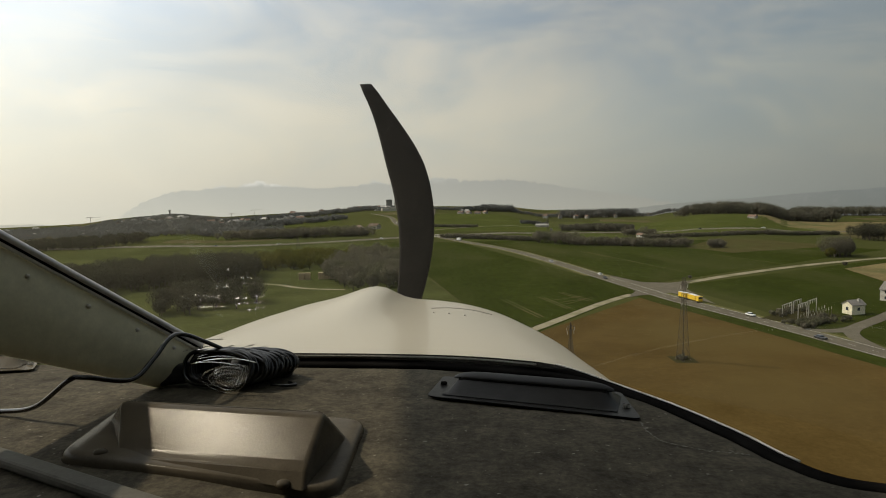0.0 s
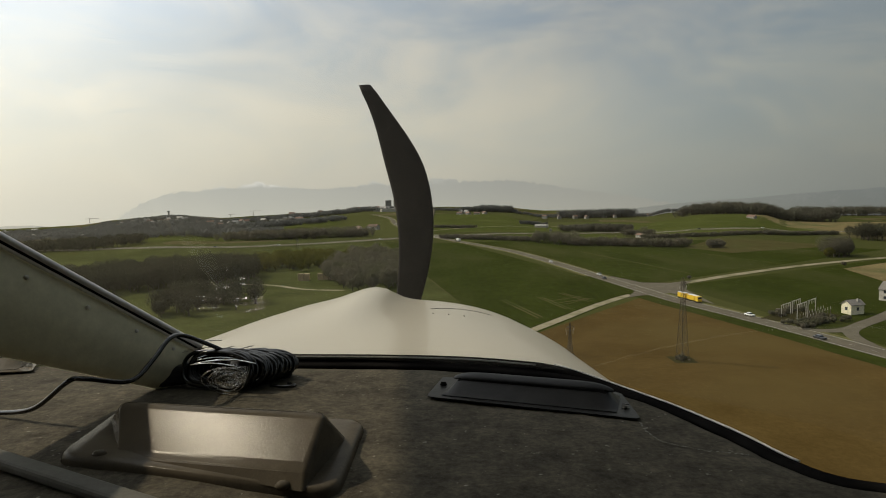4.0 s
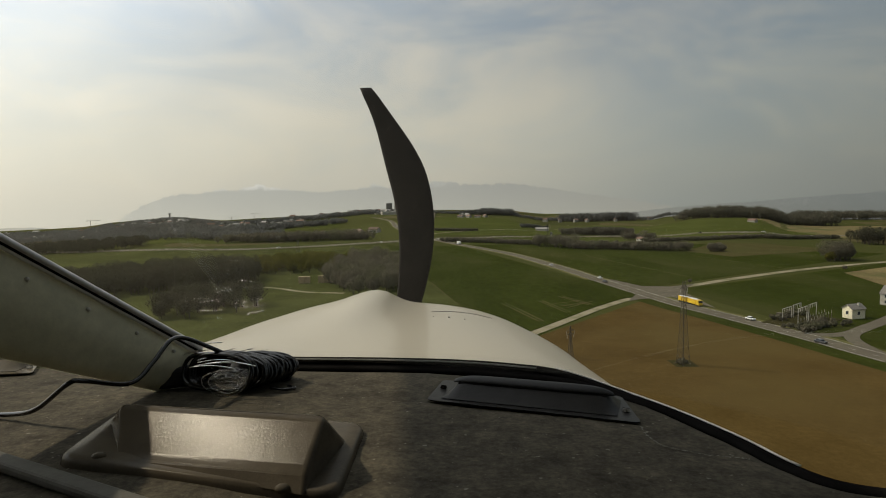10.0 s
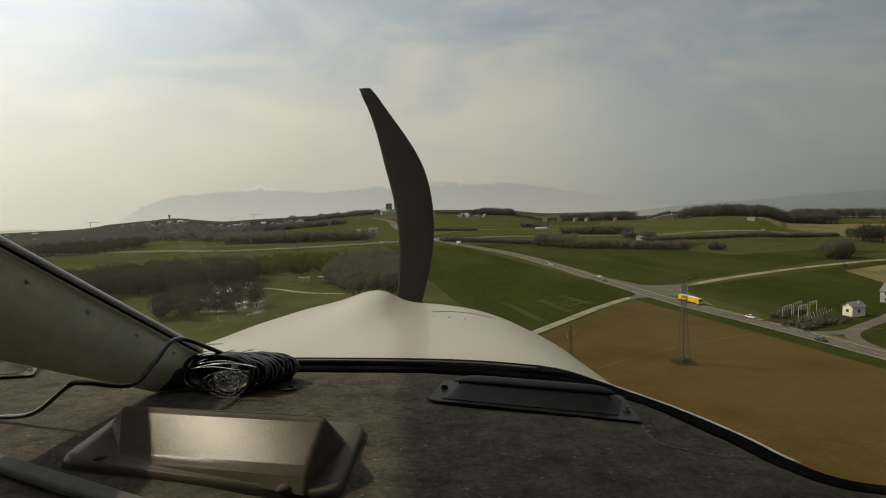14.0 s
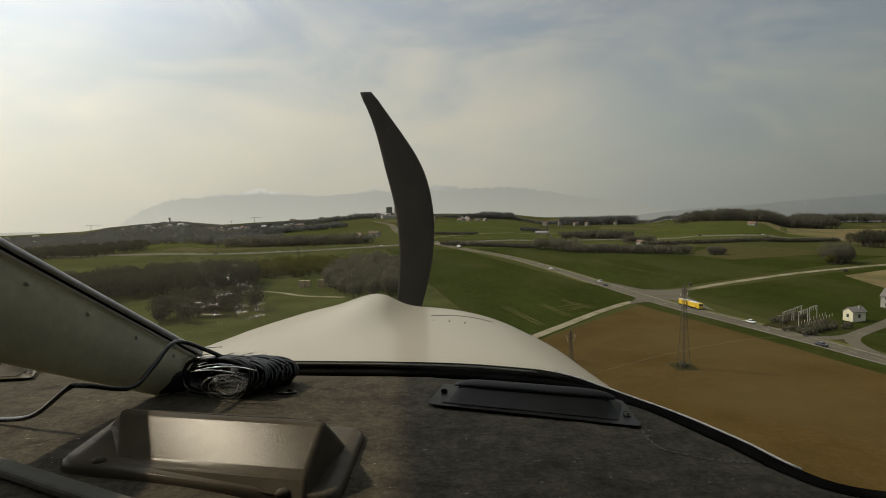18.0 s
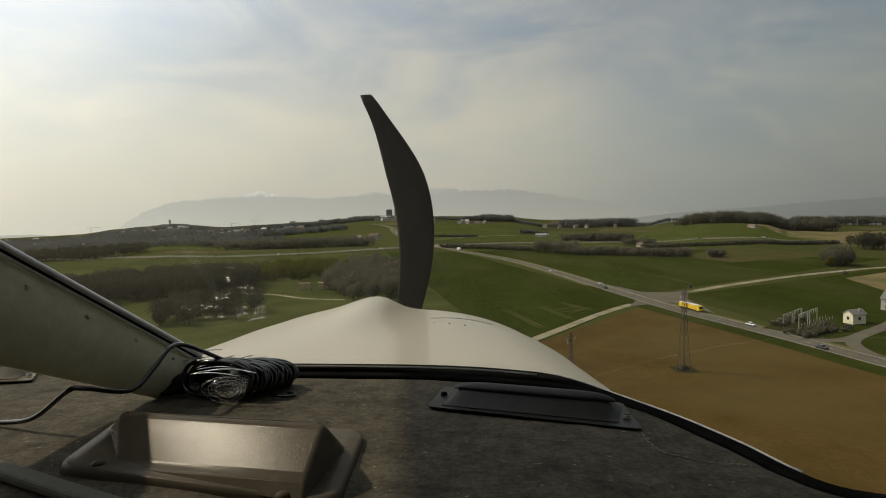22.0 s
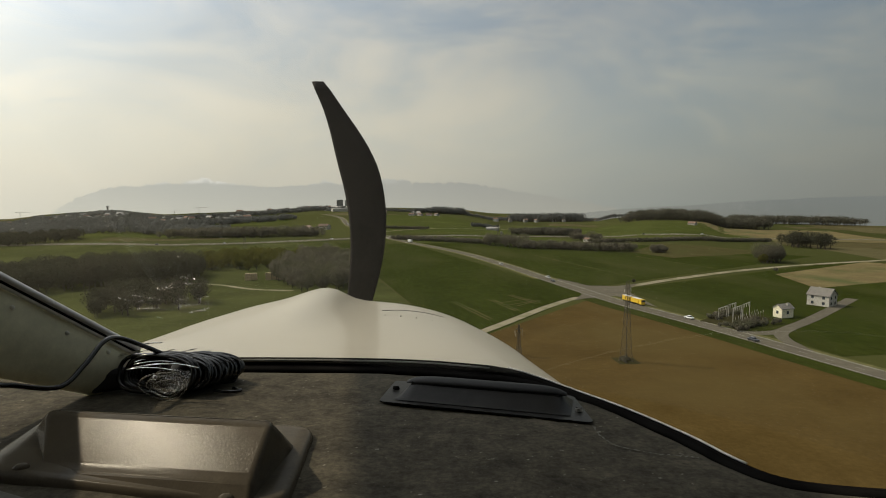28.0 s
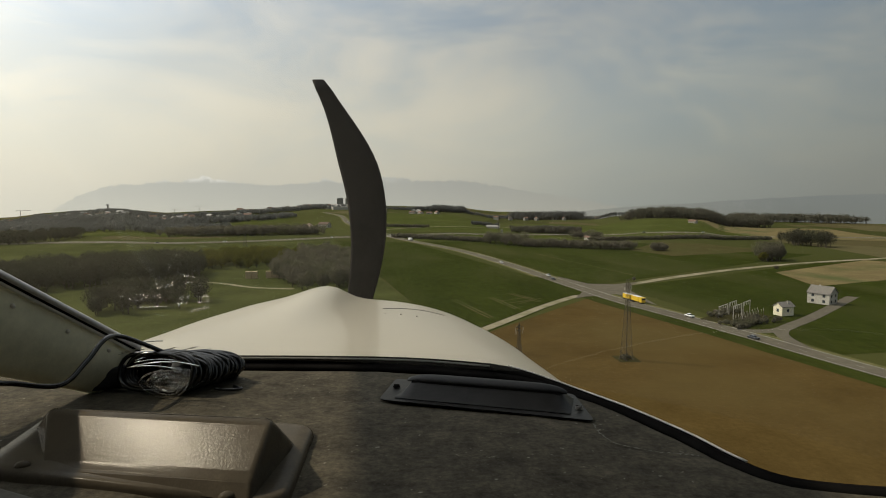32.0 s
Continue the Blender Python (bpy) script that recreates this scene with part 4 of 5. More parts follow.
def substation():
    t = thing("substation", Matrix.Translation((145, 224, 0)) @ pose(0, 0, 0, 0, 0, 38), "switchyard with rows of steel gantries and insulators", "substation")
    part("yard", boxed((30, 20, 0.2), (13, 9, 0.12)), SOIL_DARK, t)
    for x, y, h, wide in ((6, 8, 6.4, 9), (6, 14, 5.4, 9), (17, 8, 6.6, 8), (17, 14, 5.6, 8)):
        bm = bmesh.new()
        for s in (0, wide):
            beam(bm, (x + s, y, 0), (x + s, y, h), 0.24)
        beam(bm, (x - 0.3, y, h - 0.1), (x + wide + 0.3, y, h - 0.1), 0.26)
        gan = part("gantry", bm, CONCRETE, t)
        for s in (0.2, 0.5, 0.8):
            part("insulator", rod(bmesh.new(), (x + s * wide, y, h - 1.7), 0.10, 0.14, 1.4, 8), CONCRETE, gan)
    for k in range(9):
        for j in range(2):
            post = part("breaker_post", beam(bmesh.new(), (1 + 3.1 * k, 2.5 + 2.6 * j, 0), (1 + 3.1 * k, 2.5 + 2.6 * j, 2.6), 0.16), STEEL, t)
            part("insulator", rod(bmesh.new(), (1 + 3.1 * k, 2.5 + 2.6 * j, 2.6), 0.13, 0.09, 1.1, 8), CONCRETE, post)
    for k in range(2):
        part("transformer", boxed((2.4, 1.8, 2.2), (13 + 9 * k, 18, 1.2), 0.1), STEEL, t)


substation()
wood("bush", along(46, 80, (137, 222), (160, 234), 4.5), TWIG, "brown scrub round the switchyard", 2.6, 240, 0.24, 52)
wood("bush", along(47, 30, (138, 240), (160, 256), 3), TWIG, "brown scrub behind the switchyard", 2.6, 220, 0.24, 53)


# ---- vehicles ----
def wheel_mesh(r, w):
    bm = bmesh.new()
    rod(bm, (0, 0, 0), r, r, w, 16, pose(0, 0, 0, 0, 90, 0) @ Matrix.Translation((0, 0, -w / 2)))
    return bm_mesh("wheel", bm, RUBBER)


CAR_WHEEL, TRUCK_WHEEL = wheel_mesh(0.32, 0.22), wheel_mesh(0.5, 0.3)


def car(at, turn, paint, label):
    t = thing("car", Matrix.Translation(draped(*at, 0.15)) @ pose(0, 0, 0, 0, 0, turn), label, "car", "cars on the road")
    bm = bmesh.new()
    box(bm, (1.75, 4.3, 0.62), (0, 0, 0.62), 0.16)
    part("body", bm, paint, t)
    bm = bmesh.new()
    box(bm, (1.5, 2.3, 0.55), (0, -0.2, 1.15), 0.2)
    c = part("cabin", bm, WINDOW, t)
    part("roof", boxed((1.3, 1.6, 0.06), (0, -0.2, 1.43), 0.02), paint, c)
    for s in (-1, 1):
        for y in (-1.35, 1.35):
            o = new("wheel", CAR_WHEEL)
            o.parent, o.location = t, (s * 0.8, y, 0.32)
        part("headlight", boxed((0.35, 0.08, 0.16), (s * 0.6, 2.13, 0.72), 0.02), PAINT_LINE, t)
    return t


def truck(at, turn, paint, label, trailer=True):
    t = thing("truck", Matrix.Translation(draped(*at, 0.15)) @ pose(0, 0, 0, 0, 0, turn), label, "truck")
    part("cab", boxed((2.4, 2.1, 2.5), (0, 4.3, 1.85), 0.15), paint, t)
    part("windscreen", boxed((2.1, 0.06, 0.9), (0, 5.36, 2.3), 0.02), WINDOW, t)
    part("cargo_box", boxed((2.4, 6.0, 2.3), (0, 0.0, 2.0), 0.06), paint, t)
    part("box_roof", boxed((2.3, 5.9, 0.08), (0, 0.0, 3.18), 0.03), CAR_WHITE, t, "white roof")
    part("chassis", boxed((1.2, 9.6, 0.35), (0, 0.4, 0.75), 0.03), RUBBER, t)
    ys = [4.2, -2.2, -3.4]
    if trailer:
        part("trailer_box", boxed((2.4, 5.6, 2.3), (0, -7.4, 2.0), 0.06), paint, t)
        part("trailer_roof", boxed((2.3, 5.5, 0.08), (0, -7.4, 3.18), 0.03), CAR_WHITE, t, "white roof")
        part("drawbar", boxed((0.3, 2.2, 0.2), (0, -4.0, 0.8), 0.02), RUBBER, t)
        ys += [-5.8, -9.2]
    for y in ys:
        for s in (-1, 1):
            o = new("wheel", TRUCK_WHEEL)
            o.parent, o.location = t, (s * 1.05, y, 0.5)
    return t


truck((121.2, 279), 193, CAR_YELLOW, "yellow lorry with a matching trailer on the road")
truck((18, 682), 21, CAR_WHITE, "white lorry driving away up the road", False)
for (x, y), turn, paint, label in (
    ((84, 452), 11, CAR_WHITE, "small white car on the country road"), ((101.5, 375), 9, CAR_WHITE, "small white car on the country road"),
    ((100, 358), 189, CAR_DARK, "dark car on the country road"), ((130, 243), 196, CAR_WHITE, "small white car on the country road"),
    ((134, 203), 196, CAR_DARK, "dark car on the country road"),
    ((-36, 835), 20, CAR_RED, "red car near the hill"), ((-200, 695), 80, CAR_WHITE, "white car on the motorway"),
    ((-275, 692), 80, CAR_DARK, "dark car on the motorway"), ((-80, 734), 50, CAR_WHITE, "white car on the motorway"),
    ((340, 766), 95, CAR_DARK, "dark car on the motorway"), ((420, 758), 95, CAR_WHITE, "white car on the motorway")):
    car((x, y), turn, paint, label)


# ---- crossing of the motorway, ahead ----
def parapet(a, b, label):
    a, b = Vector((*a, 0)), Vector((*b, 0))
    d = b - a
    t = thing("bridge_parapet", Matrix.Translation(draped(a.x, a.y, 0.2)), label, "parapet", "bridge parapets")
    n = 24
    for k in range(n + 1):
        p = d * (k / n)
        part("post", boxed((0.12, 0.12, 1.2), (p.x, p.y, 0.6)), BRIGHT_EDGE, t)
    for z in (0.45, 0.8, 1.18):
        part("rail", beam(bmesh.new(), (0, 0, z), (d.x, d.y, z), 0.09), BRIGHT_EDGE, t)


parapet((-27, 775), (-6, 730), "pale metal parapet on the road bridge")
parapet((-12, 780), (10, 733), "pale metal parapet on the road bridge")


def road_sign(at, turn, label):
    t = thing("road_sign", Matrix.Translation(draped(*at, 0)) @ pose(0, 0, 0, 0, 0, turn), label, "road sign")
    for s in (-1.2, 1.2):
        part("post", boxed((0.14, 0.14, 4.2), (s, 0, 2.1), 0.02), STEEL, t)
    board = part("board", boxed((3.6, 0.1, 4.4), (0, 0, 4.4), 0.03), PAINT_LINE, t, "white board")
    for k in range(3):
        part("bar", boxed((0.35, 0.04, 2.6), (-1.0 + k, -0.07, 4.3)), STEEL, board)


road_sign((150, 806), 20, "white motorway sign on two posts beside the carriageway")
for k, (s, paint) in enumerate(((652, CAR_WHITE), (662, CAR_DARK), (671, CAR_WHITE), (682, CAR_RED), (694, CAR_DARK), (706, CAR_WHITE), (720, CAR_DARK), (738, CAR_WHITE))):
    car((-70 - (s - 652) * 0.20, 970 + (s - 652) * 1.15), 10, paint, "car waiting in a queue before the hill")
house((-112, 930), (10, 18, 5), 60, "low chalet with a brown roof beside the crossroads")
house((-132, 905), (9, 12, 5), 30, "low chalet with a brown roof beside the crossroads")

# ---- behind the aircraft: sports ground, warehouses and shopping centre ----
def clay_court(at, turn):
    t = thing("tennis_court", Matrix.Translation((*at, 0.1)) @ pose(0, 0, 0, 0, 0, turn), "orange clay tennis court with white lines", "tennis court", "clay tennis courts")
    part("surface", boxed((18, 36, 0.1)), CLAY, t)
    for x in (-5.5, 5.5):
        part("line", boxed((0.12, 24, 0.02), (x, 0, 0.07)), PAINT_LINE, t)
    for y in (-12, -6.4, 6.4, 12):
        part("line", boxed((11, 0.12, 0.02), (0, y, 0.07)), PAINT_LINE, t)
    part("net", boxed((11.5, 0.06, 1.0), (0, 0, 0.55)), STEEL, t)


for k in range(4):
    clay_court((20 + 20 * k, -118 - 5 * k), -14)
house((112, -120), (24, 36, 6), -14, "sports hall with an orange tiled roof", storeys=1, category="sports hall")
house((-14, -112), (14, 18, 5), -14, "clubhouse with an orange tiled roof", storeys=1, category="clubhouse")
for k in range(16):
    tree((-60 + 13 * k, -84 - 2.2 * k), 6 + (k * 5) % 4, 1.5 + 0.4 * (k % 3), LEAF, "slim dark cypress in a row beside the courts", 90 + k, 320, 0.35, "row of cypresses by the courts")
wood("woodland", scatter(34, 60, (170, -150), 40, 28), TWIG, "bare wood with yellow-green shrubs", 10, 160, 0.5, 34)


def shopping_centre():
    t = thing("shopping_centre", Matrix.Translation((310, -150, 0)) @ pose(0, 0, 0, 0, 0, -18), "long flat-roofed shopping centre with rows of skylights", "shopping centre")
    part("wall", boxed((70, 150, 8), (0, 0, 4), 0.1), ROOF_TILE, t, "brick-red facade")
    roof = part("roof", boxed((71, 151, 0.6), (0, 0, 8.3), 0.1), ROOF_GREY, t)
    for k in range(9):
        for s in (-18, 8):
            part("skylight", boxed((8, 5, 1.2), (s, -62 + 15 * k, 9.2), 0.2), WINDOW, roof)
    part("deck", boxed((50, 140, 0.4), (-64, 0, 0.25), 0.05), ASPHALT, t, "car park deck")
    for k in range(4):
        part("bay_line", boxed((0.15, 130, 0.02), (-84 + 13 * k, 0, 0.47)), PAINT_LINE, t)


shopping_centre()
row = Matrix.Translation((310, -150, 0.48)) @ pose(0, 0, 0, 0, 0, -18)
parked = [car((0, 0), 0, p, "parked car on the shopping centre's car park") for p in (CAR_WHITE, CAR_DARK, CAR_RED)]
spots = [(-80 + 13 * (k % 3), -60 + 6.2 * (k // 3)) for k in range(51) if k % 7]
for k, ob in enumerate(parked):
    tagged(ob, group="parked cars")
    ob.matrix_basis = row @ pose(*spots[k], 0, 0, 0, 90)
for k, p in enumerate(spots[3:]):
    copy_thing(parked[(k * 5 + k // 4) % 3], row @ pose(*p, 0, 0, 0, 90 if k % 2 else -90))
for k in range(3):
    house((215 + 26 * k, -60 - 14 * k), (22, 34, 7), -18, "grey warehouse beside the car park", "flat", storeys=1, category="warehouse")
ribbon("access_road", ((160, -70), (190, -130), (230, -230), (330, -330)), 8, ASPHALT, "access road past the warehouses", "road", 0.13)


# ---- far mountains and shores ----
def range_of(name, dist, z0, crest, mat, label, rough, seed):
    """A far ridge as a bent wall standing round the lake; pairs of bearing and height."""
    n = 1200
    verts, faces = [], []
    for k in range(n + 1):
        az = crest[0][0] + (crest[-1][0] - crest[0][0]) * k / n
        i = max(j for j in range(len(crest) - 1) if crest[j][0] <= az + 1e-6)
        (a, h0), (b, h1) = crest[i], crest[i + 1]
        h = h0 + (h1 - h0) * (az - a) / (b - a)
        h += rough * (0.2 - 0.5 * abs(noise.fractal((az * 0.9, seed, 0), 0.55, 2.2, 7)) + 0.3 * noise.fractal((az * 2.0, seed, 4), 0.8, 2.1, 5))
        for z, d in ((z0, dist), (max(h, z0 + 1), dist + 40)):
            verts.append((d * math.sin(radians(az)), d * math.cos(radians(az)), z))
        if k:
            faces.append((2 * k - 2, 2 * k - 1, 2 * k + 1, 2 * k))
    tagged(new(name, mesh_of(name, verts, faces, mat)), label, "mountains", kind="structure")


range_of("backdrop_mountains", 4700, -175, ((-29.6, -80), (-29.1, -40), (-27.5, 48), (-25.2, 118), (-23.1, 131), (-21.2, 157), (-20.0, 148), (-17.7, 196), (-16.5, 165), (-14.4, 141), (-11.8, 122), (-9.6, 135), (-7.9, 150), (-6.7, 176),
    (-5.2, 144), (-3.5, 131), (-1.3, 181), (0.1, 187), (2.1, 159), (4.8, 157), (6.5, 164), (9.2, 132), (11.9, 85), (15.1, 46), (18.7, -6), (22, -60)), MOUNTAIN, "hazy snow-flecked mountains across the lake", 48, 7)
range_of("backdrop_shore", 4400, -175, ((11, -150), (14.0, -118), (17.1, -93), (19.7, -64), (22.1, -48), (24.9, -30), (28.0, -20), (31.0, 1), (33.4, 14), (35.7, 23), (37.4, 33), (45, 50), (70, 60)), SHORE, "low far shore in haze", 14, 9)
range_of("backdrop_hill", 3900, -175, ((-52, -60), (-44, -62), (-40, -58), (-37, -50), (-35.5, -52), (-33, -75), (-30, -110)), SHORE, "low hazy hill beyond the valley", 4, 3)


# ---- the aircraft ----
plane = thing("aircraft", AIR, "white single-engine light aircraft seen from its cockpit", "aircraft")
DASH_Z = -0.14


# outer edge of the windscreen's foot, from the middle round to the right-hand side
EDGE = glide([(-0.150, 0.679, 0), (-0.070, 0.676, 0), (0.010, 0.667, 0), (0.075, 0.646, 0), (0.1354, 0.607, 0), (0.1873, 0.5165, 0), (0.2149, 0.4250, 0), (0.2232, 0.372, 0), (0.2350, 0.343, 0), (0.262, 0.329, 0), (0.31, 0.318, 0)], 8)


def rim(k, out=0.0):
    """A point inside that edge, from the far side (k = 0) to the right-hand side (k = 1); the lines draw together to the right."""
    f = min(k, 0.9999) * (len(EDGE) - 1)
    a, b = EDGE[int(f)], EDGE[int(f) + 1]
    p, d = a.lerp(b, f % 1), (b - a).normalized()
    inward = (0.029 - out) * (1 - 0.88 * step(0.09, 0.17, p.x))
    return p.x + d.y * inward, p.y - d.x * inward


def rim_line(z, out, left=-0.68, n=40, back=0.05, lift=0.0):
    pts = []
    for k in range(10):
        t = k / 10
        x = left + (-0.15 - left) * t
        pts.append((x, 0.65 + out + 0.05 * (1 - t) ** 1.5, z))
    pts += [(*rim(k / n, out), z) for k in range(n + 1)]
    x, y, _ = pts[-1]
    pts += [(x + 0.03, y - 0.06, z), (x + 0.034, back, z)]
    return [(x, y, z + lift * (1 - step(0.10, 0.19, x))) for x, y, z in pts]


def make_dash():
    edge = [Vector(p) for p in rim_line(DASH_Z, 0.0, back=0.16)]
    rows = 34
    verts, faces = [], []
    for i, p in enumerate(edge):
        foot = Vector((-0.62 + 0.86 * i / (len(edge) - 1), 0.17, DASH_Z))
        for k in range(rows + 1):
            q = p.lerp(foot, (k / rows) ** 1.15)
            d = (p - q).length
            z = DASH_Z - 0.007 * math.exp(-(d / 0.008) ** 2) + 0.0022 * noise.noise((q.x * 9, q.y * 9, 0.4)) + 0.001 * noise.noise((q.x * 40, q.y * 40, 2))
            z += 0.004 * math.exp(-((q.x + 0.035) / 0.012) ** 2) * step(0.51, 0.47, q.y) * 0.6
            verts.append((q.x, q.y, z))
    for i in range(len(edge) - 1):
        for k in range(rows):
            a = i * (rows + 1) + k
            faces.append((a, a + 1, a + rows + 2, a + rows + 1))
    part("dash_cover", mesh_of("dash_cover", verts, faces, DASH_COVER, True), DASH_COVER, plane, "worn dark fabric-covered dash top, mottled and dusty")
    part("instrument_panel", boxed((0.95, 0.03, 0.5), (-0.17, 0.16, -0.40), 0.01), PLASTIC_DARK, plane)


make_dash()
part("windscreen_seal", tube(bmesh.new(), rim_line(DASH_Z - 0.003, 0.0065, lift=0.002), 0.0058, 10, 0.6), SEAL, plane, "black rubber seal along the windscreen's foot", True)
part("windscreen_frame", tube(bmesh.new(), rim_line(DASH_Z - 0.004, 0.0245, lift=0.0085), 0.0052, 10, 0.9), SEAL, plane, "", True)
inner, outer = rim_line(DASH_Z - 0.006, 0.004, lift=0.001), rim_line(DASH_Z - 0.003, 0.0262, lift=0.0075)
part("gasket", mesh_of("gasket", [p for pair in zip(inner, outer) for p in pair], [(2 * k, 2 * k + 1, 2 * k + 3, 2 * k + 2) for k in range(len(inner) - 1)], SEAL), SEAL, plane, "black rubber gasket under the windscreen")
part("edge_trim", tube(bmesh.new(), [p for p in rim_line(DASH_Z + 0.0005, 0.0185, lift=0.0070) if p[1] > 0.62], 0.0009, 8), GREY_TRIM, plane, "thin grey metal strip", True)
part("outer_trim", tube(bmesh.new(), [p for p in rim_line(DASH_Z + 0.0016, 0.0290, lift=0.008) if p[0] > 0.12 and p[0] / p[1] < 0.632], 0.0008, 8), BRIGHT_EDGE, plane, "cream painted edge of the windscreen frame", True)


def make_windscreen():
    verts, faces, rows, n = [], [], 12, 64
    for i in range(n + 1):
        a = math.pi * i / n
        dx = -0.54 * math.copysign(abs(math.cos(a)) ** (2 / 2.4), math.cos(a))
        y = 0.10 + 0.578 * math.sin(a) ** (2 / 2.4)
        for k in range(rows + 1):
            t = k / rows
            verts.append((-0.17 + dx * (1 - 0.25 * t), y - 0.42 * t * (y - 0.10) / 0.578, DASH_Z - 0.004 + 0.46 * t))
        if i:
            for k in range(rows):
                c = (i - 1) * (rows + 1) + k
                faces.append((c, c + rows + 1, c + rows + 2, c + 1))
    ob = part("windscreen", mesh_of("windscreen", verts, faces, GLASS, True), GLASS, plane, "clear acrylic windscreen with faint reflections")
    ob.visible_shadow = False


make_windscreen()


def make_cowl():
    xc = -0.178
    us = [math.sin((k / 60 - 0.5) * math.pi) for k in range(61)]
    ys = [0.688 + 1.10 * (k / 56) for k in range(57)]
    verts, faces = [], []
    for y in ys:
        w = 0.425 - 0.015 * step(0.7, 1.3, y) - 0.05 * step(1.25, 1.6, y) - 0.09 * step(1.5, 1.8, y)
        top = -0.150 - 0.004 * step(0.9, 1.3, y) - 0.055 * step(1.52, 1.80, y) ** 1.5
        for u in us:
            x = xc + u * (w + (0.125 - 0.03 * step(1.5, 1.8, y) if u > 0 else 0))
            drop = 0.24 * (1 - (1 - min(abs(u), 1) ** 3.0) ** (1 / 2.2))
            d = x - xc - 0.004
            hump = 0.034 * math.exp(-(d / (0.088 if d < 0 else 0.056)) ** 2) * step(0.85, 1.5, y) * (1 - 0.6 * step(1.62, 1.8, y))
            verts.append((x, y, top - drop + hump))
    n = len(us)
    for i in range(len(ys) - 1):
        for k in range(n - 1):
            a = i * n + k
            faces.append((a, a + 1, a + n + 1, a + n))
    # nose cap
    c = len(verts)
    verts.append((-0.15, ys[-1] + 0.09, -0.335))
    last = (len(ys) - 1) * n
    for k in range(n - 1):
        faces.append((last + k, last + k + 1, c))
    cowl = part("engine_cowl", mesh_of("engine_cowl", verts, faces, COWL_PAINT, True), COWL_PAINT, plane, "white painted engine cowling with a raised middle")
    for s in (-1, 1):
        part("cowl_side", boxed((0.02, 0.9, 0.3), (xc + s * 0.36, 1.15, -0.50), 0.005), COWL_PAINT, cowl)
    # oil hatch and its latch
    bm = bmesh.new()
    tube(bm, glide([(-0.027, 1.33, -0.1535), (0.02, 1.335, -0.1535), (0.07, 1.32, -0.157), (0.11, 1.29, -0.163)], 6), 0.0008, 6)
    part("hatch_edge", bm, GREY_TRIM, cowl, "dark edge of the oil hatch")
    bm = bmesh.new()
    for k in range(5):
        rod(bm, (-0.02 + 0.034 * k, 1.27 - 0.004 * k, -0.158 - 0.0012 * k * k), 0.0020, 0.0018, 0.0025, 8)
    part("fastener", bm, SCREW, cowl)


make_cowl()


def make_propeller():
    hub = Vector((-0.150, 1.93, -0.335))
    prop = part("propeller", rod(bmesh.new(), hub, 0.075, 0.075, 0.10, 24, pose(0, 0, 0, -90, 0, 0)), BLADE, plane, "dark two-blade propeller")
    part("spinner", rod(bmesh.new(), hub + Vector((0, 0.08, 0)), 0.11, 0.02, 0.24, 24, pose(0, 0, 0, -90, 0, 0)), COWL_PAINT, prop, "white spinner", True)
    lean = pose(0, 0, 0, 0, -4.5, 0).to_3x3()
    for s in (1, -1):
        n, m = 26, 12
        verts, faces = [], []
        for k in range(n + 1):
            t = k / n
            r = 0.05 + 0.815 * t
            chord = 0.075 + 0.055 * math.sin(min(t / 0.62, 1) * math.pi / 2) - 0.082 * step(0.62, 1.0, t)
            if k == n:
                chord *= 0.8
            mid = 0.02 + 0.090 * math.sin(t * math.pi * 0.95) - 0.075 * t ** 2
            twist = radians(38 - 26 * t)
            for j in range(m):
                a = j * math.tau / m
                cx, cy = 0.5 * chord * math.cos(a), 0.055 * chord * math.sin(a) + 0.002 * math.sin(a)
                x = mid + cx * math.cos(twist * 0.5)
                verts.append(hub + lean @ Vector((s * x, cy + cx * math.sin(twist * 0.5), s * r)))
            if k:
                for j in range(m):
                    p, q = (k - 1) * m + j, (k - 1) * m + (j + 1) % m
                    faces.append((p, q, q + m, p + m))
        faces.append(tuple(range(n * m, n * m + m)))
        part("blade", mesh_of("blade", verts, faces, BLADE, True), BLADE, prop)


make_propeller()


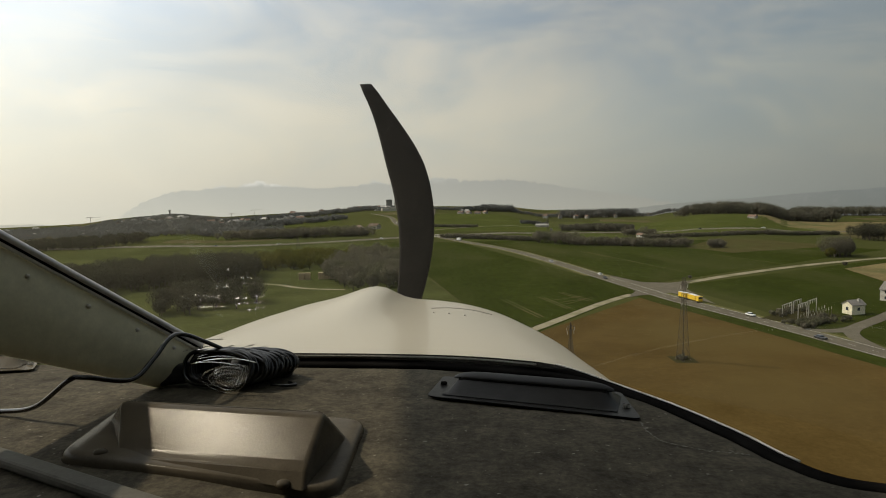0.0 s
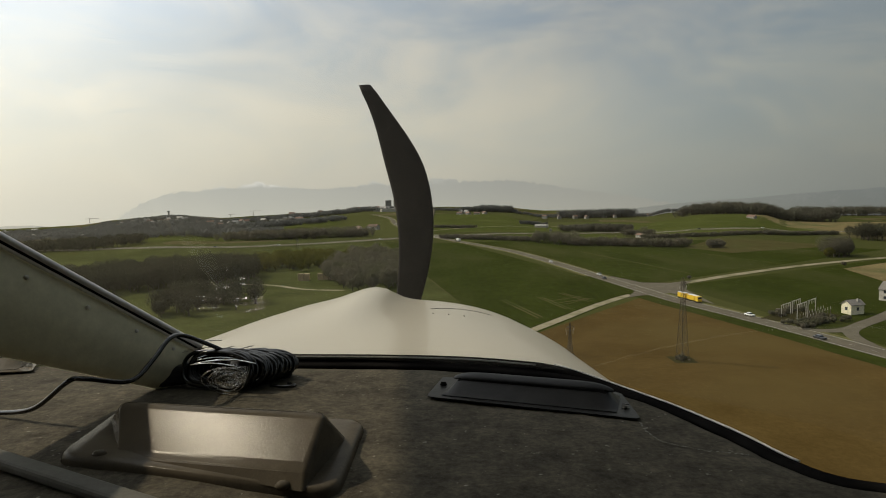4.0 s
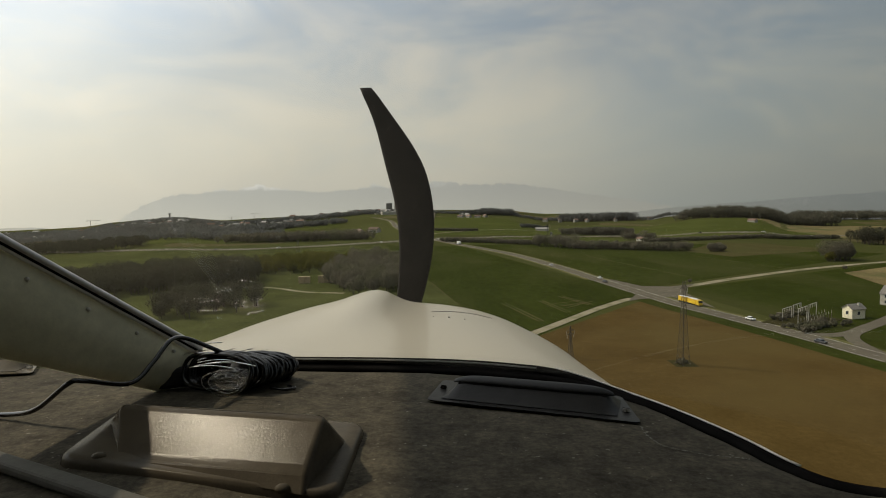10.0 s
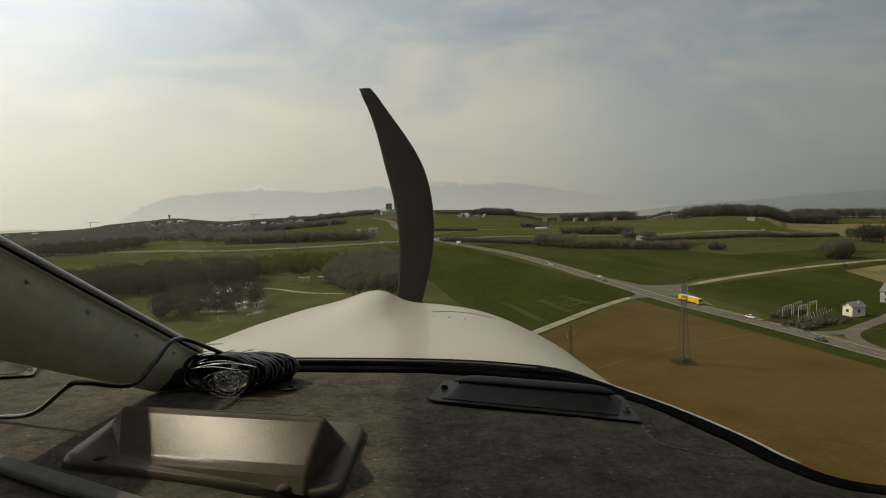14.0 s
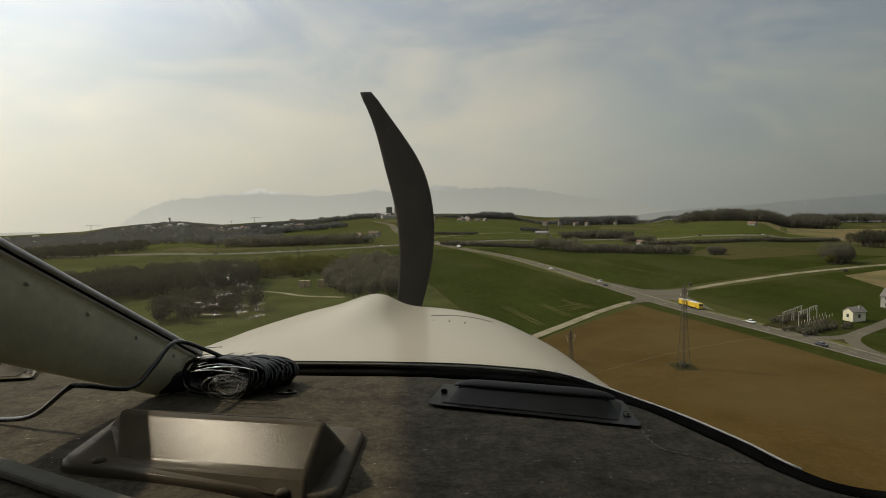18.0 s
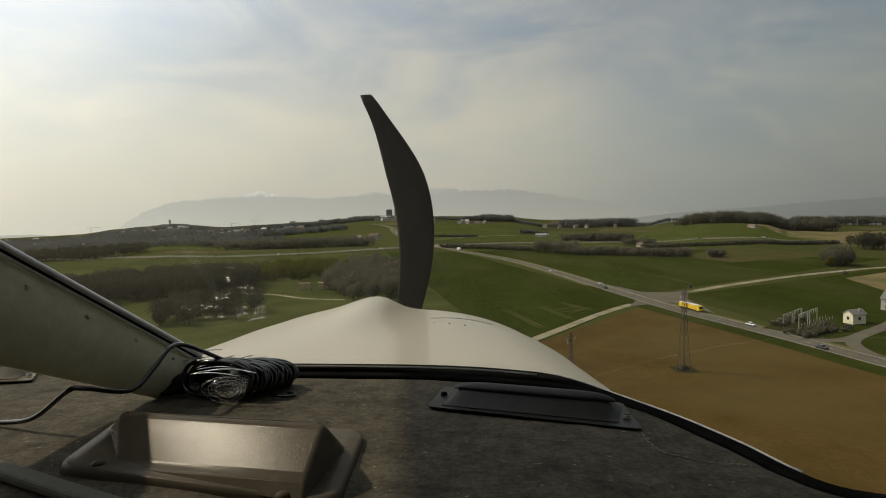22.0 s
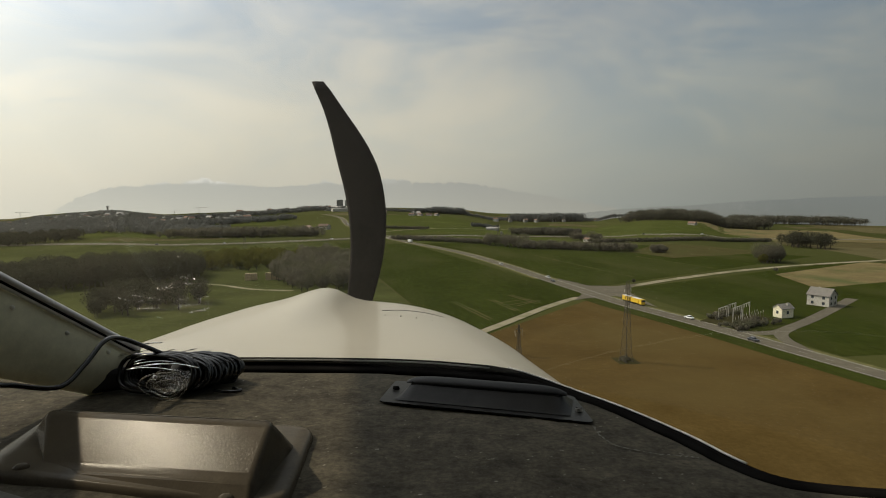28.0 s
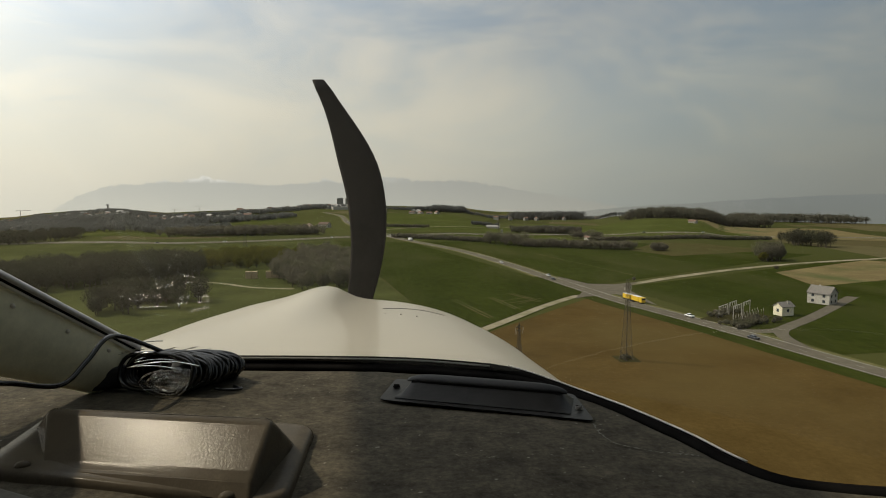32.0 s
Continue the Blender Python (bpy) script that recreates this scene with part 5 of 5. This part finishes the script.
def make_side_panel():
    br, bl = Vector((-0.266, 0.552, -0.141)), Vector((-0.322, 0.420, -0.0818))
    tr, tl = Vector((-0.247, 0.585, -0.1128)), Vector((-0.322, 0.420, -0.0035))
    bl, tl = bl + (bl - br) * 0.5, tl + (tl - tr) * 0.5
    back = Vector((-0.004, 0.004, -0.002))
    bm = bmesh.new()
    n = 16
    grid = []
    for i in range(n + 1):
        for k in range(7):
            p = br.lerp(bl, i / n).lerp(tr.lerp(tl, i / n), k / 6)
            p = p + Vector((0.006, -0.004, 0.0)) * math.sin(math.pi * k / 6)
            grid.append((bm.verts.new(p), bm.verts.new(p + back)))
    for i in range(n):
        for k in range(6):
            a, b, c, d = (grid[(i + q) * 7 + k + w] for q, w in ((0, 0), (0, 1), (1, 1), (1, 0)))
            bm.faces.new((a[0], b[0], c[0], d[0]))
            bm.faces.new((d[1], c[1], b[1], a[1]))
    for i in range(n):
        for k in (0, 6):
            a, b = grid[i * 7 + k], grid[(i + 1) * 7 + k]
            bm.faces.new((a[0], b[0], b[1], a[1]))
    side = part("side_panel", bm, LINING, plane, "grey-green painted metal panel with rivets", True)
    up = Vector((0.0, 0.0, 1.0))
    line = [tr.lerp(tl, t / 12) for t in range(13)]
    part("pillar_trim", tube(bmesh.new(), [p + up * 0.0015 + Vector((0.001, -0.001, 0)) for p in line], 0.0016, 8), BRIGHT_EDGE, side, "bright aluminium strip", True)
    part("pillar_seal", tube(bmesh.new(), [p + up * 0.0048 + Vector((0.001, 0, 0)) for p in line], 0.0027, 8), SEAL, side, "black rubber strip", True)
    part("pillar_edge", tube(bmesh.new(), [p + up * 0.0078 + Vector((0.002, -0.001, 0)) for p in line], 0.0030, 10), SILVER, side, "shiny metal edge", True)
    for t in (0.10, 0.25, 0.42, 0.60, 0.80):
        p = br.lerp(bl, t).lerp(tr.lerp(tl, t), 0.84) + Vector((0.003, -0.003, 0))
        bm = bmesh.new()
        bmesh.ops.create_uvsphere(bm, u_segments=10, v_segments=6, radius=0.0019, matrix=Matrix.Translation(p))
        part("rivet", bm, BRIGHT_EDGE, side)


make_side_panel()


def screw(parent, at, r=0.005, mat=None):
    bm = bmesh.new()
    rod(bm, at, r, r * 0.8, 0.0022, 14)
    s = part("screw", bm, mat or SCREW, parent)
    part("slot", boxed((r * 1.5, r * 0.3, 0.0004), Vector(at) + Vector((0, 0, 0.0024))), SEAL, s)


def rounded(corners, radii, n=7):
    """A polygon with its corners rounded off."""
    out = []
    for k, p in enumerate(corners):
        p, a, b = Vector(p), Vector(corners[k - 1]), Vector(corners[(k + 1) % len(corners)])
        u, v = (a - p).normalized() * radii[k], (b - p).normalized() * radii[k]
        for j in range(n + 1):
            t = j / n
            out.append((p + u) * (1 - t) ** 2 + p * (2 * t * (1 - t)) + (p + v) * t ** 2)
    return out


def make_tray():
    """Moulded black cover on the dash: a skewed flange with a broad wedge-shaped hood."""
    tray = new("dash_hood")
    tray.parent = plane
    low, high = DASH_Z - 0.0015, DASH_Z + 0.0062
    bm = bmesh.new()
    line = rounded([(-0.2450, 0.3640), (-0.0575, 0.3090), (-0.0590, 0.4390), (-0.2600, 0.4620)], (0.016, 0.020, 0.020, 0.012))
    mid = sum(line, Vector((0, 0))) / len(line)
    rings = []
    for z, inset in ((low, -0.0015), (DASH_Z + 0.0030, -0.0008), (DASH_Z + 0.0052, 0.0006), (high, 0.0028), (high, 0.012)):
        rings.append([bm.verts.new((*(p + (mid - p).normalized() * inset), z)) for p in line])
    for u, v in zip(rings, rings[1:]):
        for k in range(len(line)):
            bm.faces.new((u[k], u[(k + 1) % len(line)], v[(k + 1) % len(line)], v[k]))
    bm.faces.new(rings[-1])
    part("flange", bm, PLASTIC, tray, "", True)
    # the hood: a long slope towards the seats, a steep back and two slanted ends, its edges rolled over
    bm = bmesh.new()
    foot = [(-0.2163, 0.3655), (-0.0748, 0.3115), (-0.0655, 0.3960), (-0.0740, 0.4090), (-0.2440, 0.4490), (-0.2540, 0.4410)]
    crest = [(-0.2043, 0.3695, 0.0050), (-0.0758, 0.3200, 0.0148), (-0.0718, 0.3489, 0.0352), (-0.0748, 0.3559, 0.0356), (-0.2290, 0.4189, 0.0249), (-0.2310, 0.4124, 0.0245)]
    lo = [bm.verts.new((x, y, DASH_Z + 0.0045)) for x, y in foot]
    hi = [bm.verts.new((x, y, DASH_Z + z)) for x, y, z in crest]
    for k in range(6):
        bm.faces.new((lo[k], lo[(k + 1) % 6], hi[(k + 1) % 6], hi[k]))
    bm.faces.new((hi[0], hi[1], hi[2], hi[5]))
    bm.faces.new((hi[5], hi[2], hi[3], hi[4]))
    bmesh.ops.bevel(bm, geom=[e for e in bm.edges if not e.is_boundary], offset=0.0032, segments=5, affect="EDGES", profile=0.5)
    hood = part("hood", bm, PLASTIC, tray, "shiny black hood with fine grain", True)
    for face in hood.data.polygons:
        face.use_smooth = face.area < 0.0004
    for at in ((-0.0880, 0.3170, DASH_Z + 0.0060), (-0.2170, 0.3640, DASH_Z + 0.0060)):
        bm = bmesh.new()
        bmesh.ops.create_uvsphere(bm, u_segments=16, v_segments=8, radius=0.0044, matrix=Matrix.Translation(at) @ Matrix.Diagonal((1, 1, 0.6, 1)))
        part("screw", bm, PLASTIC, tray, "", True)


make_tray()


def make_vent(m, paint):
    """Defroster outlet: thin plate with a raised hood, its lip over a black strip."""
    vent = new("defroster_vent")
    vent.parent, vent.matrix_basis = plane, m
    bm = bmesh.new()
    vs = [bm.verts.new(p) for p in ((-0.082, -0.037, 0), (0.100, -0.040, 0), (0.080, 0.037, 0), (-0.094, 0.039, 0))]
    f = bm.faces.new(vs)
    ext = bmesh.ops.extrude_face_region(bm, geom=[f])
    bmesh.ops.translate(bm, verts=[v for v in ext["geom"] if isinstance(v, bmesh.types.BMVert)], vec=(0, 0, 0.0010))
    bmesh.ops.bevel(bm, geom=[e for e in bm.edges if abs(e.verts[0].co.z - e.verts[1].co.z) > 0.001], offset=0.006, segments=4, affect="EDGES", profile=0.5)
    part("plate", bm, paint, vent)
    bm = bmesh.new()
    sect = [(-0.030, 0.0017), (-0.026, 0.0030), (-0.011, 0.0112), (-0.005, 0.0138), (0.003, 0.0142), (0.012, 0.0118), (0.020, 0.0017)]
    n = 30
    rings = []
    for k in range(n + 1):
        t = k / n
        x = -0.071 + 0.152 * t
        s = min(1.0, min(t, 1 - t) / 0.075)
        s = s * s * (3 - 2 * s)
        rings.append([bm.verts.new((x, y, 0.0017 + (z - 0.0017) * s)) for y, z in sect])
    for a, b in zip(rings, rings[1:]):
        for k in range(len(sect) - 1):
            bm.faces.new((a[k], a[k + 1], b[k + 1], b[k]))
    part("hood", bm, paint, vent, "", True)
    # solid black strip laid under the lip
    part("slot", boxed((0.132, 0.0050, 0.0012), (0.005, -0.0092, 0.0117), 0.0004, pose(0, 0, 0, 38, 0, 0)), SEAL, vent, "black strip under the lip")
    bm = bmesh.new()
    rings = []
    for k in range(33):
        t = k / 32
        w = max(0.12, (1 - abs(2 * t - 1) ** 7)) ** 0.5
        x, z = -0.0665 + 0.143 * t, 0.0148 - 0.0040 * (1 - w)
        rings.append([bm.verts.new((x, -0.0048 + 0.0056 * w * math.cos(j * math.tau / 12), z + (0.0030 * math.sin(j * math.tau / 12) + 0.0016 * math.cos(j * math.tau / 12)) * w)) for j in range(12)])
    for a, b in zip(rings, rings[1:]):
        for j in range(12):
            bm.faces.new((a[j], a[(j + 1) % 12], b[(j + 1) % 12], b[j]))
    bm.faces.new(rings[0])
    bm.faces.new(rings[-1])
    part("lip", bm, PLASTIC_DARK, vent, "", True)
    screw(vent, (-0.081, 0.005, 0.0016), 0.0034, SEAL)
    screw(vent, (0.0870, -0.013, 0.0016), 0.0034)


make_vent(pose(0.0753, 0.520, DASH_Z + 0.0015, 0, 0, -20.5), VENT_BLACK)
# same vent in a brighter plastic to stand in for its sunlit highlights
make_vent(pose(-0.545, 0.630, DASH_Z + 0.002, 0, 0, 14), PLASTIC)

# pale crack worn into the cover, ragged and uneven in width
def make_crack():
    line = glide([(0.1535, 0.4470, 0), (0.1510, 0.4250, 0), (0.1525, 0.4070, 0), (0.1570, 0.3990, 0), (0.1725, 0.3864, 0), (0.1870, 0.3815, 0), (0.2010, 0.3762, 0)], 14)
    verts, faces = [], []
    for k, p in enumerate(line):
        d = (line[min(k + 1, len(line) - 1)] - line[max(k - 1, 0)]).normalized()
        side = Vector((d.y, -d.x, 0))
        mid = p + side * (0.0022 * noise.noise((k * 0.61, 3, 0)))
        half = 0.0001 + 0.0030 * max(0.0, noise.noise((k * 0.83, 8, 0)) + 0.10)
        for s in (-half, half):
            q = mid + side * s
            z = DASH_Z + 0.0022 * noise.noise((q.x * 9, q.y * 9, 0.4)) + 0.001 * noise.noise((q.x * 40, q.y * 40, 2))
            verts.append((q.x, q.y, z + 0.0004))
        if k:
            faces.append((2 * k - 2, 2 * k - 1, 2 * k + 1, 2 * k))
    part("crack", mesh_of("crack", verts, faces, CREASE), CREASE, plane, "pale ragged crack in the dash cover")


make_crack()

# pale strip along the near edge of the dash
strip = boxed((0.34, 0.013, 0.006), (-0.262, 0.353, DASH_Z + 0.004), 0.002, pose(0, 0, 0, 0, 0, -27.5))
part("dash_strip", strip, STRIP, plane, "pale grey strip along the near edge of the dash")

# cabin round and behind the camera
for name, size, at in (("cabin_roof", (1.3, 1.74, 0.03), (-0.17, -0.62, 0.345)), ("cabin_floor", (1.3, 1.7, 0.03), (-0.17, -0.62, -0.95)), ("cabin_back", (1.3, 0.03, 1.4), (-0.17, -1.48, -0.26)),
                       ("cabin_side", (0.03, 1.62, 1.4), (0.49, -0.66, -0.26)), ("cabin_side", (0.03, 1.62, 1.4), (-0.83, -0.66, -0.26))):
    part(name, boxed(size, at, 0.005), CABIN, plane)


def make_shade_panel(inner, outer):
    """Opaque strip added out of view; the left one throws the shade on the dash."""
    verts, faces, n, m = [], [], 18, 6
    for i in range(n + 1):
        y = -0.55 + 1.45 * i / n
        rim = outer - 0.066 * (y - 0.66) * math.copysign(1, -0.17 - outer)
        for k in range(m + 1):
            t = k / m
            verts.append((rim + (inner - rim) * t, y, 0.49 + 0.02 * math.sin(t * math.pi / 2)))
        if i:
            for k in range(m):
                a = (i - 1) * (m + 1) + k
                faces.append((a, a + 1, a + m + 2, a + m + 1))
    panel = part("canopy_panel", mesh_of("canopy_panel", verts, faces, COWL_PAINT, True), COWL_PAINT, plane, "unseen white panel added over the cockpit as a shade")
    panel.modifiers.new("thickness", "SOLIDIFY").thickness = 0.005
    x = (inner + outer) / 2
    part("canopy_rail", tube(bmesh.new(), [(x, -0.52, 0.34), (x, -0.50, 0.48), (x, -0.40, 0.512), (x, 0.30, 0.512), (x, 0.88, 0.512)], 0.008, 8), SILVER, panel, "", True)


# left panel's edge set by the dash shadow; the right one only mirrors it
make_shade_panel(-0.38, -0.637)
make_shade_panel(0.04, 0.297)


def make_hull():
    """Outer skin of the cabin behind the windscreen, tapering to the tail."""
    verts, faces, n = [], [], 28
    ys = (0.10, -0.30, -0.90, -1.50, -2.4, -3.6, -5.0)
    for k, y in enumerate(ys):
        s = (1.0, 1.03, 1.03, 1.0, 0.74, 0.42, 0.16)[k]
        for j in range(n):
            a = j * math.tau / n
            c, d = math.cos(a), math.sin(a)
            x = 0.74 * s * math.copysign(abs(c) ** 0.55, c)
            z = -0.30 + 0.76 * s * math.copysign(abs(d) ** 0.55, d) + 0.25 * (1 - s)
            verts.append((-0.17 + x, y, z))
        if k:
            for j in range(n):
                p, q = (k - 1) * n + j, (k - 1) * n + (j + 1) % n
                faces.append((p, q, q + n, p + n))
    faces.append(tuple(range((len(ys) - 1) * n, len(ys) * n)))
    part("fuselage", mesh_of("fuselage", verts, faces, COWL_PAINT, True), COWL_PAINT, plane, "white painted fuselage skin")


make_hull()


# ---- loose things on the dash ----
def make_cable():
    lead = thing("cable_coil", AIR, "coiled black cable wrapped in clear film on the dash", "cable")
    rng = random.Random(5)
    # loops stand on edge round an open mouth, leaning away, fanned towards the right
    for k in range(30):
        f = k / 29
        cx, cy = -0.2150 + 0.027 * f ** 0.8 + rng.uniform(-0.001, 0.001), 0.541 + 0.050 * f
        rx, rz = 0.0350 + 0.003 * math.sin(3 * f) + rng.uniform(-0.0025, 0.0025), 0.0156 + 0.0016 * rng.random() - 0.0045 * f
        lean, yaw = 0.30 + rng.uniform(-0.12, 0.12), -0.28 + 0.30 * f + rng.uniform(-0.09, 0.09)
        pts = []
        for j in range(44):
            a = j * math.tau / 44
            c, s = math.cos(a), math.sin(a)
            u, h = rx * math.copysign(abs(c) ** 0.8, c), rz * (1 + math.copysign(abs(s) ** 0.8, s)) + 0.0010 * math.sin(3 * a + k)
            pts.append((cx + u * math.cos(yaw), cy + u * math.sin(yaw) + h * lean, DASH_Z + 0.0030 + max(h, 0) * 0.97))
        part("loop", tube(bmesh.new(), pts, 0.0020, 7, closed=True), CABLE, lead, "", True)
    bm = bmesh.new()
    bmesh.ops.create_uvsphere(bm, u_segments=24, v_segments=14, radius=1, matrix=Matrix.Translation((-0.190, 0.605, -0.132)) @ pose(0, 0, 0, 0, 0, -15) @ Matrix.Diagonal((0.036, 0.018, 0.021, 1)))
    part("adapter", bm, PLASTIC_DARK, lead, "smooth black plug housing behind the loops", True)
    run = [(-0.400, 0.455, -0.137), (-0.3576, 0.462, -0.137), (-0.319, 0.450, -0.1294), (-0.2859, 0.440, -0.1063), (-0.2792, 0.450, -0.1066), (-0.2548, 0.470, -0.1131), (-0.2464, 0.490, -0.1002), (-0.2415, 0.510, -0.0853), (-0.238, 0.530, -0.0856), (-0.2248, 0.550, -0.0966), (-0.198, 0.565, -0.1130), (-0.165, 0.575, -0.127)]
    part("lead", tube(bmesh.new(), glide(run, 8), 0.0020, 8), CABLE, lead, "loose black end of the cable", True)
    part("plug", boxed((0.034, 0.022, 0.020), (-0.262, 0.560, -0.128), 0.004, pose(0, 0, 0, 0, 0, 30)), PLASTIC_DARK, lead, "black plug")
    end = glide([(-0.165, 0.552, -0.137), (-0.150, 0.547, -0.137), (-0.141, 0.552, -0.137), (-0.150, 0.560, -0.137)], 6)
    part("tail", tube(bmesh.new(), end, 0.0014, 6), CABLE, lead, "", True)
    # clear film bulging from the mouth of the coil
    bm = bmesh.new()
    bmesh.ops.create_icosphere(bm, subdivisions=4, radius=1, matrix=Matrix())
    for v in bm.verts:
        n = abs(noise.noise(v.co * 1.7)) * 0.25 + noise.noise(v.co * 3.4) * 0.09
        v.co = v.co * (0.95 + n)
        v.co = Vector((v.co.x * 0.0205, v.co.y * 0.010, max(v.co.z, -0.9) * 0.0115)) + Vector((-0.1985, 0.5450, -0.1280))
    ob = part("film", bm, FILM, lead, "crumpled clear plastic film", True)
    ob.visible_shadow = False
    for k, (rx, rz, dx) in enumerate(((0.020, 0.0118, 0.0095), (0.015, 0.0090, 0.011), (0.010, 0.0060, 0.013))):
        pts = [(-0.2090 + dx + rx * math.cos(j * math.tau / 36), 0.5255 - 0.001 * k + 0.004 * math.sin(j * math.tau / 18), -0.1262 + rz * math.sin(j * math.tau / 36)) for j in range(36)]
        part("film_fold", tube(bmesh.new(), pts, 0.0007, 6, closed=True), FILM, lead, "", True)
    # glint strips and threads added on top of the loops; the windscreen mirrors them
    rng = random.Random(21)
    tilt = Vector((0, 0, 1)).rotation_difference(Vector((-0.216, 0.156, 0.964))).to_matrix().to_4x4()
    # placed and tilted so that their mirror image fits the camera's view
    for x, y, w, h, yaw in ((-0.2464, 0.5673, 0.0195, 0.0062, -4), (-0.2437, 0.5848, 0.0175, 0.0058, -5), (-0.2257, 0.5995, 0.0150, 0.0032, -8), (-0.2067, 0.5983, 0.0150, 0.0032, -8), (-0.2256, 0.6057, 0.0150, 0.0031, -8), (-0.2066, 0.6045, 0.0150, 0.0031, -8),
                            (-0.2099, 0.6116, 0.0237, 0.0024, -13), (-0.2603, 0.5949, 0.0305, 0.0009, 12), (-0.2590, 0.5966, 0.0275, 0.0009, -9), (-0.2562, 0.6070, 0.0310, 0.0013, 3), (-0.2491, 0.6171, 0.0073, 0.0030, 15), (-0.2386, 0.5538, 0.0230, 0.0012, 1),
                            (-0.2815, 0.5945, 0.0131, 0.0011, 21), (-0.2215, 0.5767, 0.0180, 0.0016, 6), (-0.2217, 0.5827, 0.0090, 0.0025, 6), (-0.1867, 0.5853, 0.0186, 0.0008, 1)):
        bm = bmesh.new()
        n = 8
        rows = []
        for k in range(n + 1):
            u, curl = (k / n - 0.5) * w, 0.0006 * math.sin(k * 1.3 + x * 900)
            rows.append([bm.verts.new((u, v * h * rng.uniform(0.42, 0.55) + 0.04 * w * (u / w) ** 2, curl * 0.4)) for v in (-1, 1)])
        for a, b in zip(rows, rows[1:]):
            bm.faces.new((a[0], b[0], b[1], a[1]))
        ext = bmesh.ops.extrude_face_region(bm, geom=bm.faces[:])
        bmesh.ops.translate(bm, verts=[v for v in ext["geom"] if isinstance(v, bmesh.types.BMVert)], vec=(0, 0, 0.0003))
        bmesh.ops.transform(bm, matrix=Matrix.Translation((x, y, -0.1045 - 0.14 * (y - 0.56))) @ tilt @ pose(0, 0, 0, 0, 0, yaw), verts=bm.verts)
        part("film_strip", bm, GLINT_FILM, lead, "film strip tilted to glint in the windscreen")
    # shiny threads put in for the bright highlights on the cable
    for a, b, bow in (((-0.2336, 0.5493), (-0.2139, 0.5683), 0.002), ((-0.2255, 0.5260), (-0.1804, 0.5351), 0.002), ((-0.2274, 0.5200), (-0.1850, 0.5140), 0.002), ((-0.2216, 0.5333), (-0.1700, 0.5250), 0.003), ((-0.2005, 0.5545), (-0.1888, 0.5768), 0.002), ((-0.2300, 0.5400), (-0.1950, 0.5480), 0.002)):
        pts = [(a[0] + (b[0] - a[0]) * k / 8, a[1] + (b[1] - a[1]) * k / 8, -0.1105 + bow * math.sin(math.pi * k / 8)) for k in range(9)]
        part("film_thread", tube(bmesh.new(), pts, 0.0009, 6, 0.5), GLINT_FILM, lead, "", True)
    for mid, rx, ry, a0, a1 in (((-0.2250, 0.5731), 0.0105, 0.0112, -20, 175), ((-0.2437, 0.6140), 0.0200, 0.0200, 175, 275), ((-0.2250, 0.5690), 0.0075, 0.0060, 20, 340)):
        pts = [(mid[0] + rx * math.cos(radians(a)), mid[1] - ry * math.sin(radians(a)), -0.1075) for a in range(a0, a1, 9)]
        part("film_thread", tube(bmesh.new(), pts, 0.0006, 6), GLINT_FILM, lead, "", True)


make_cable()
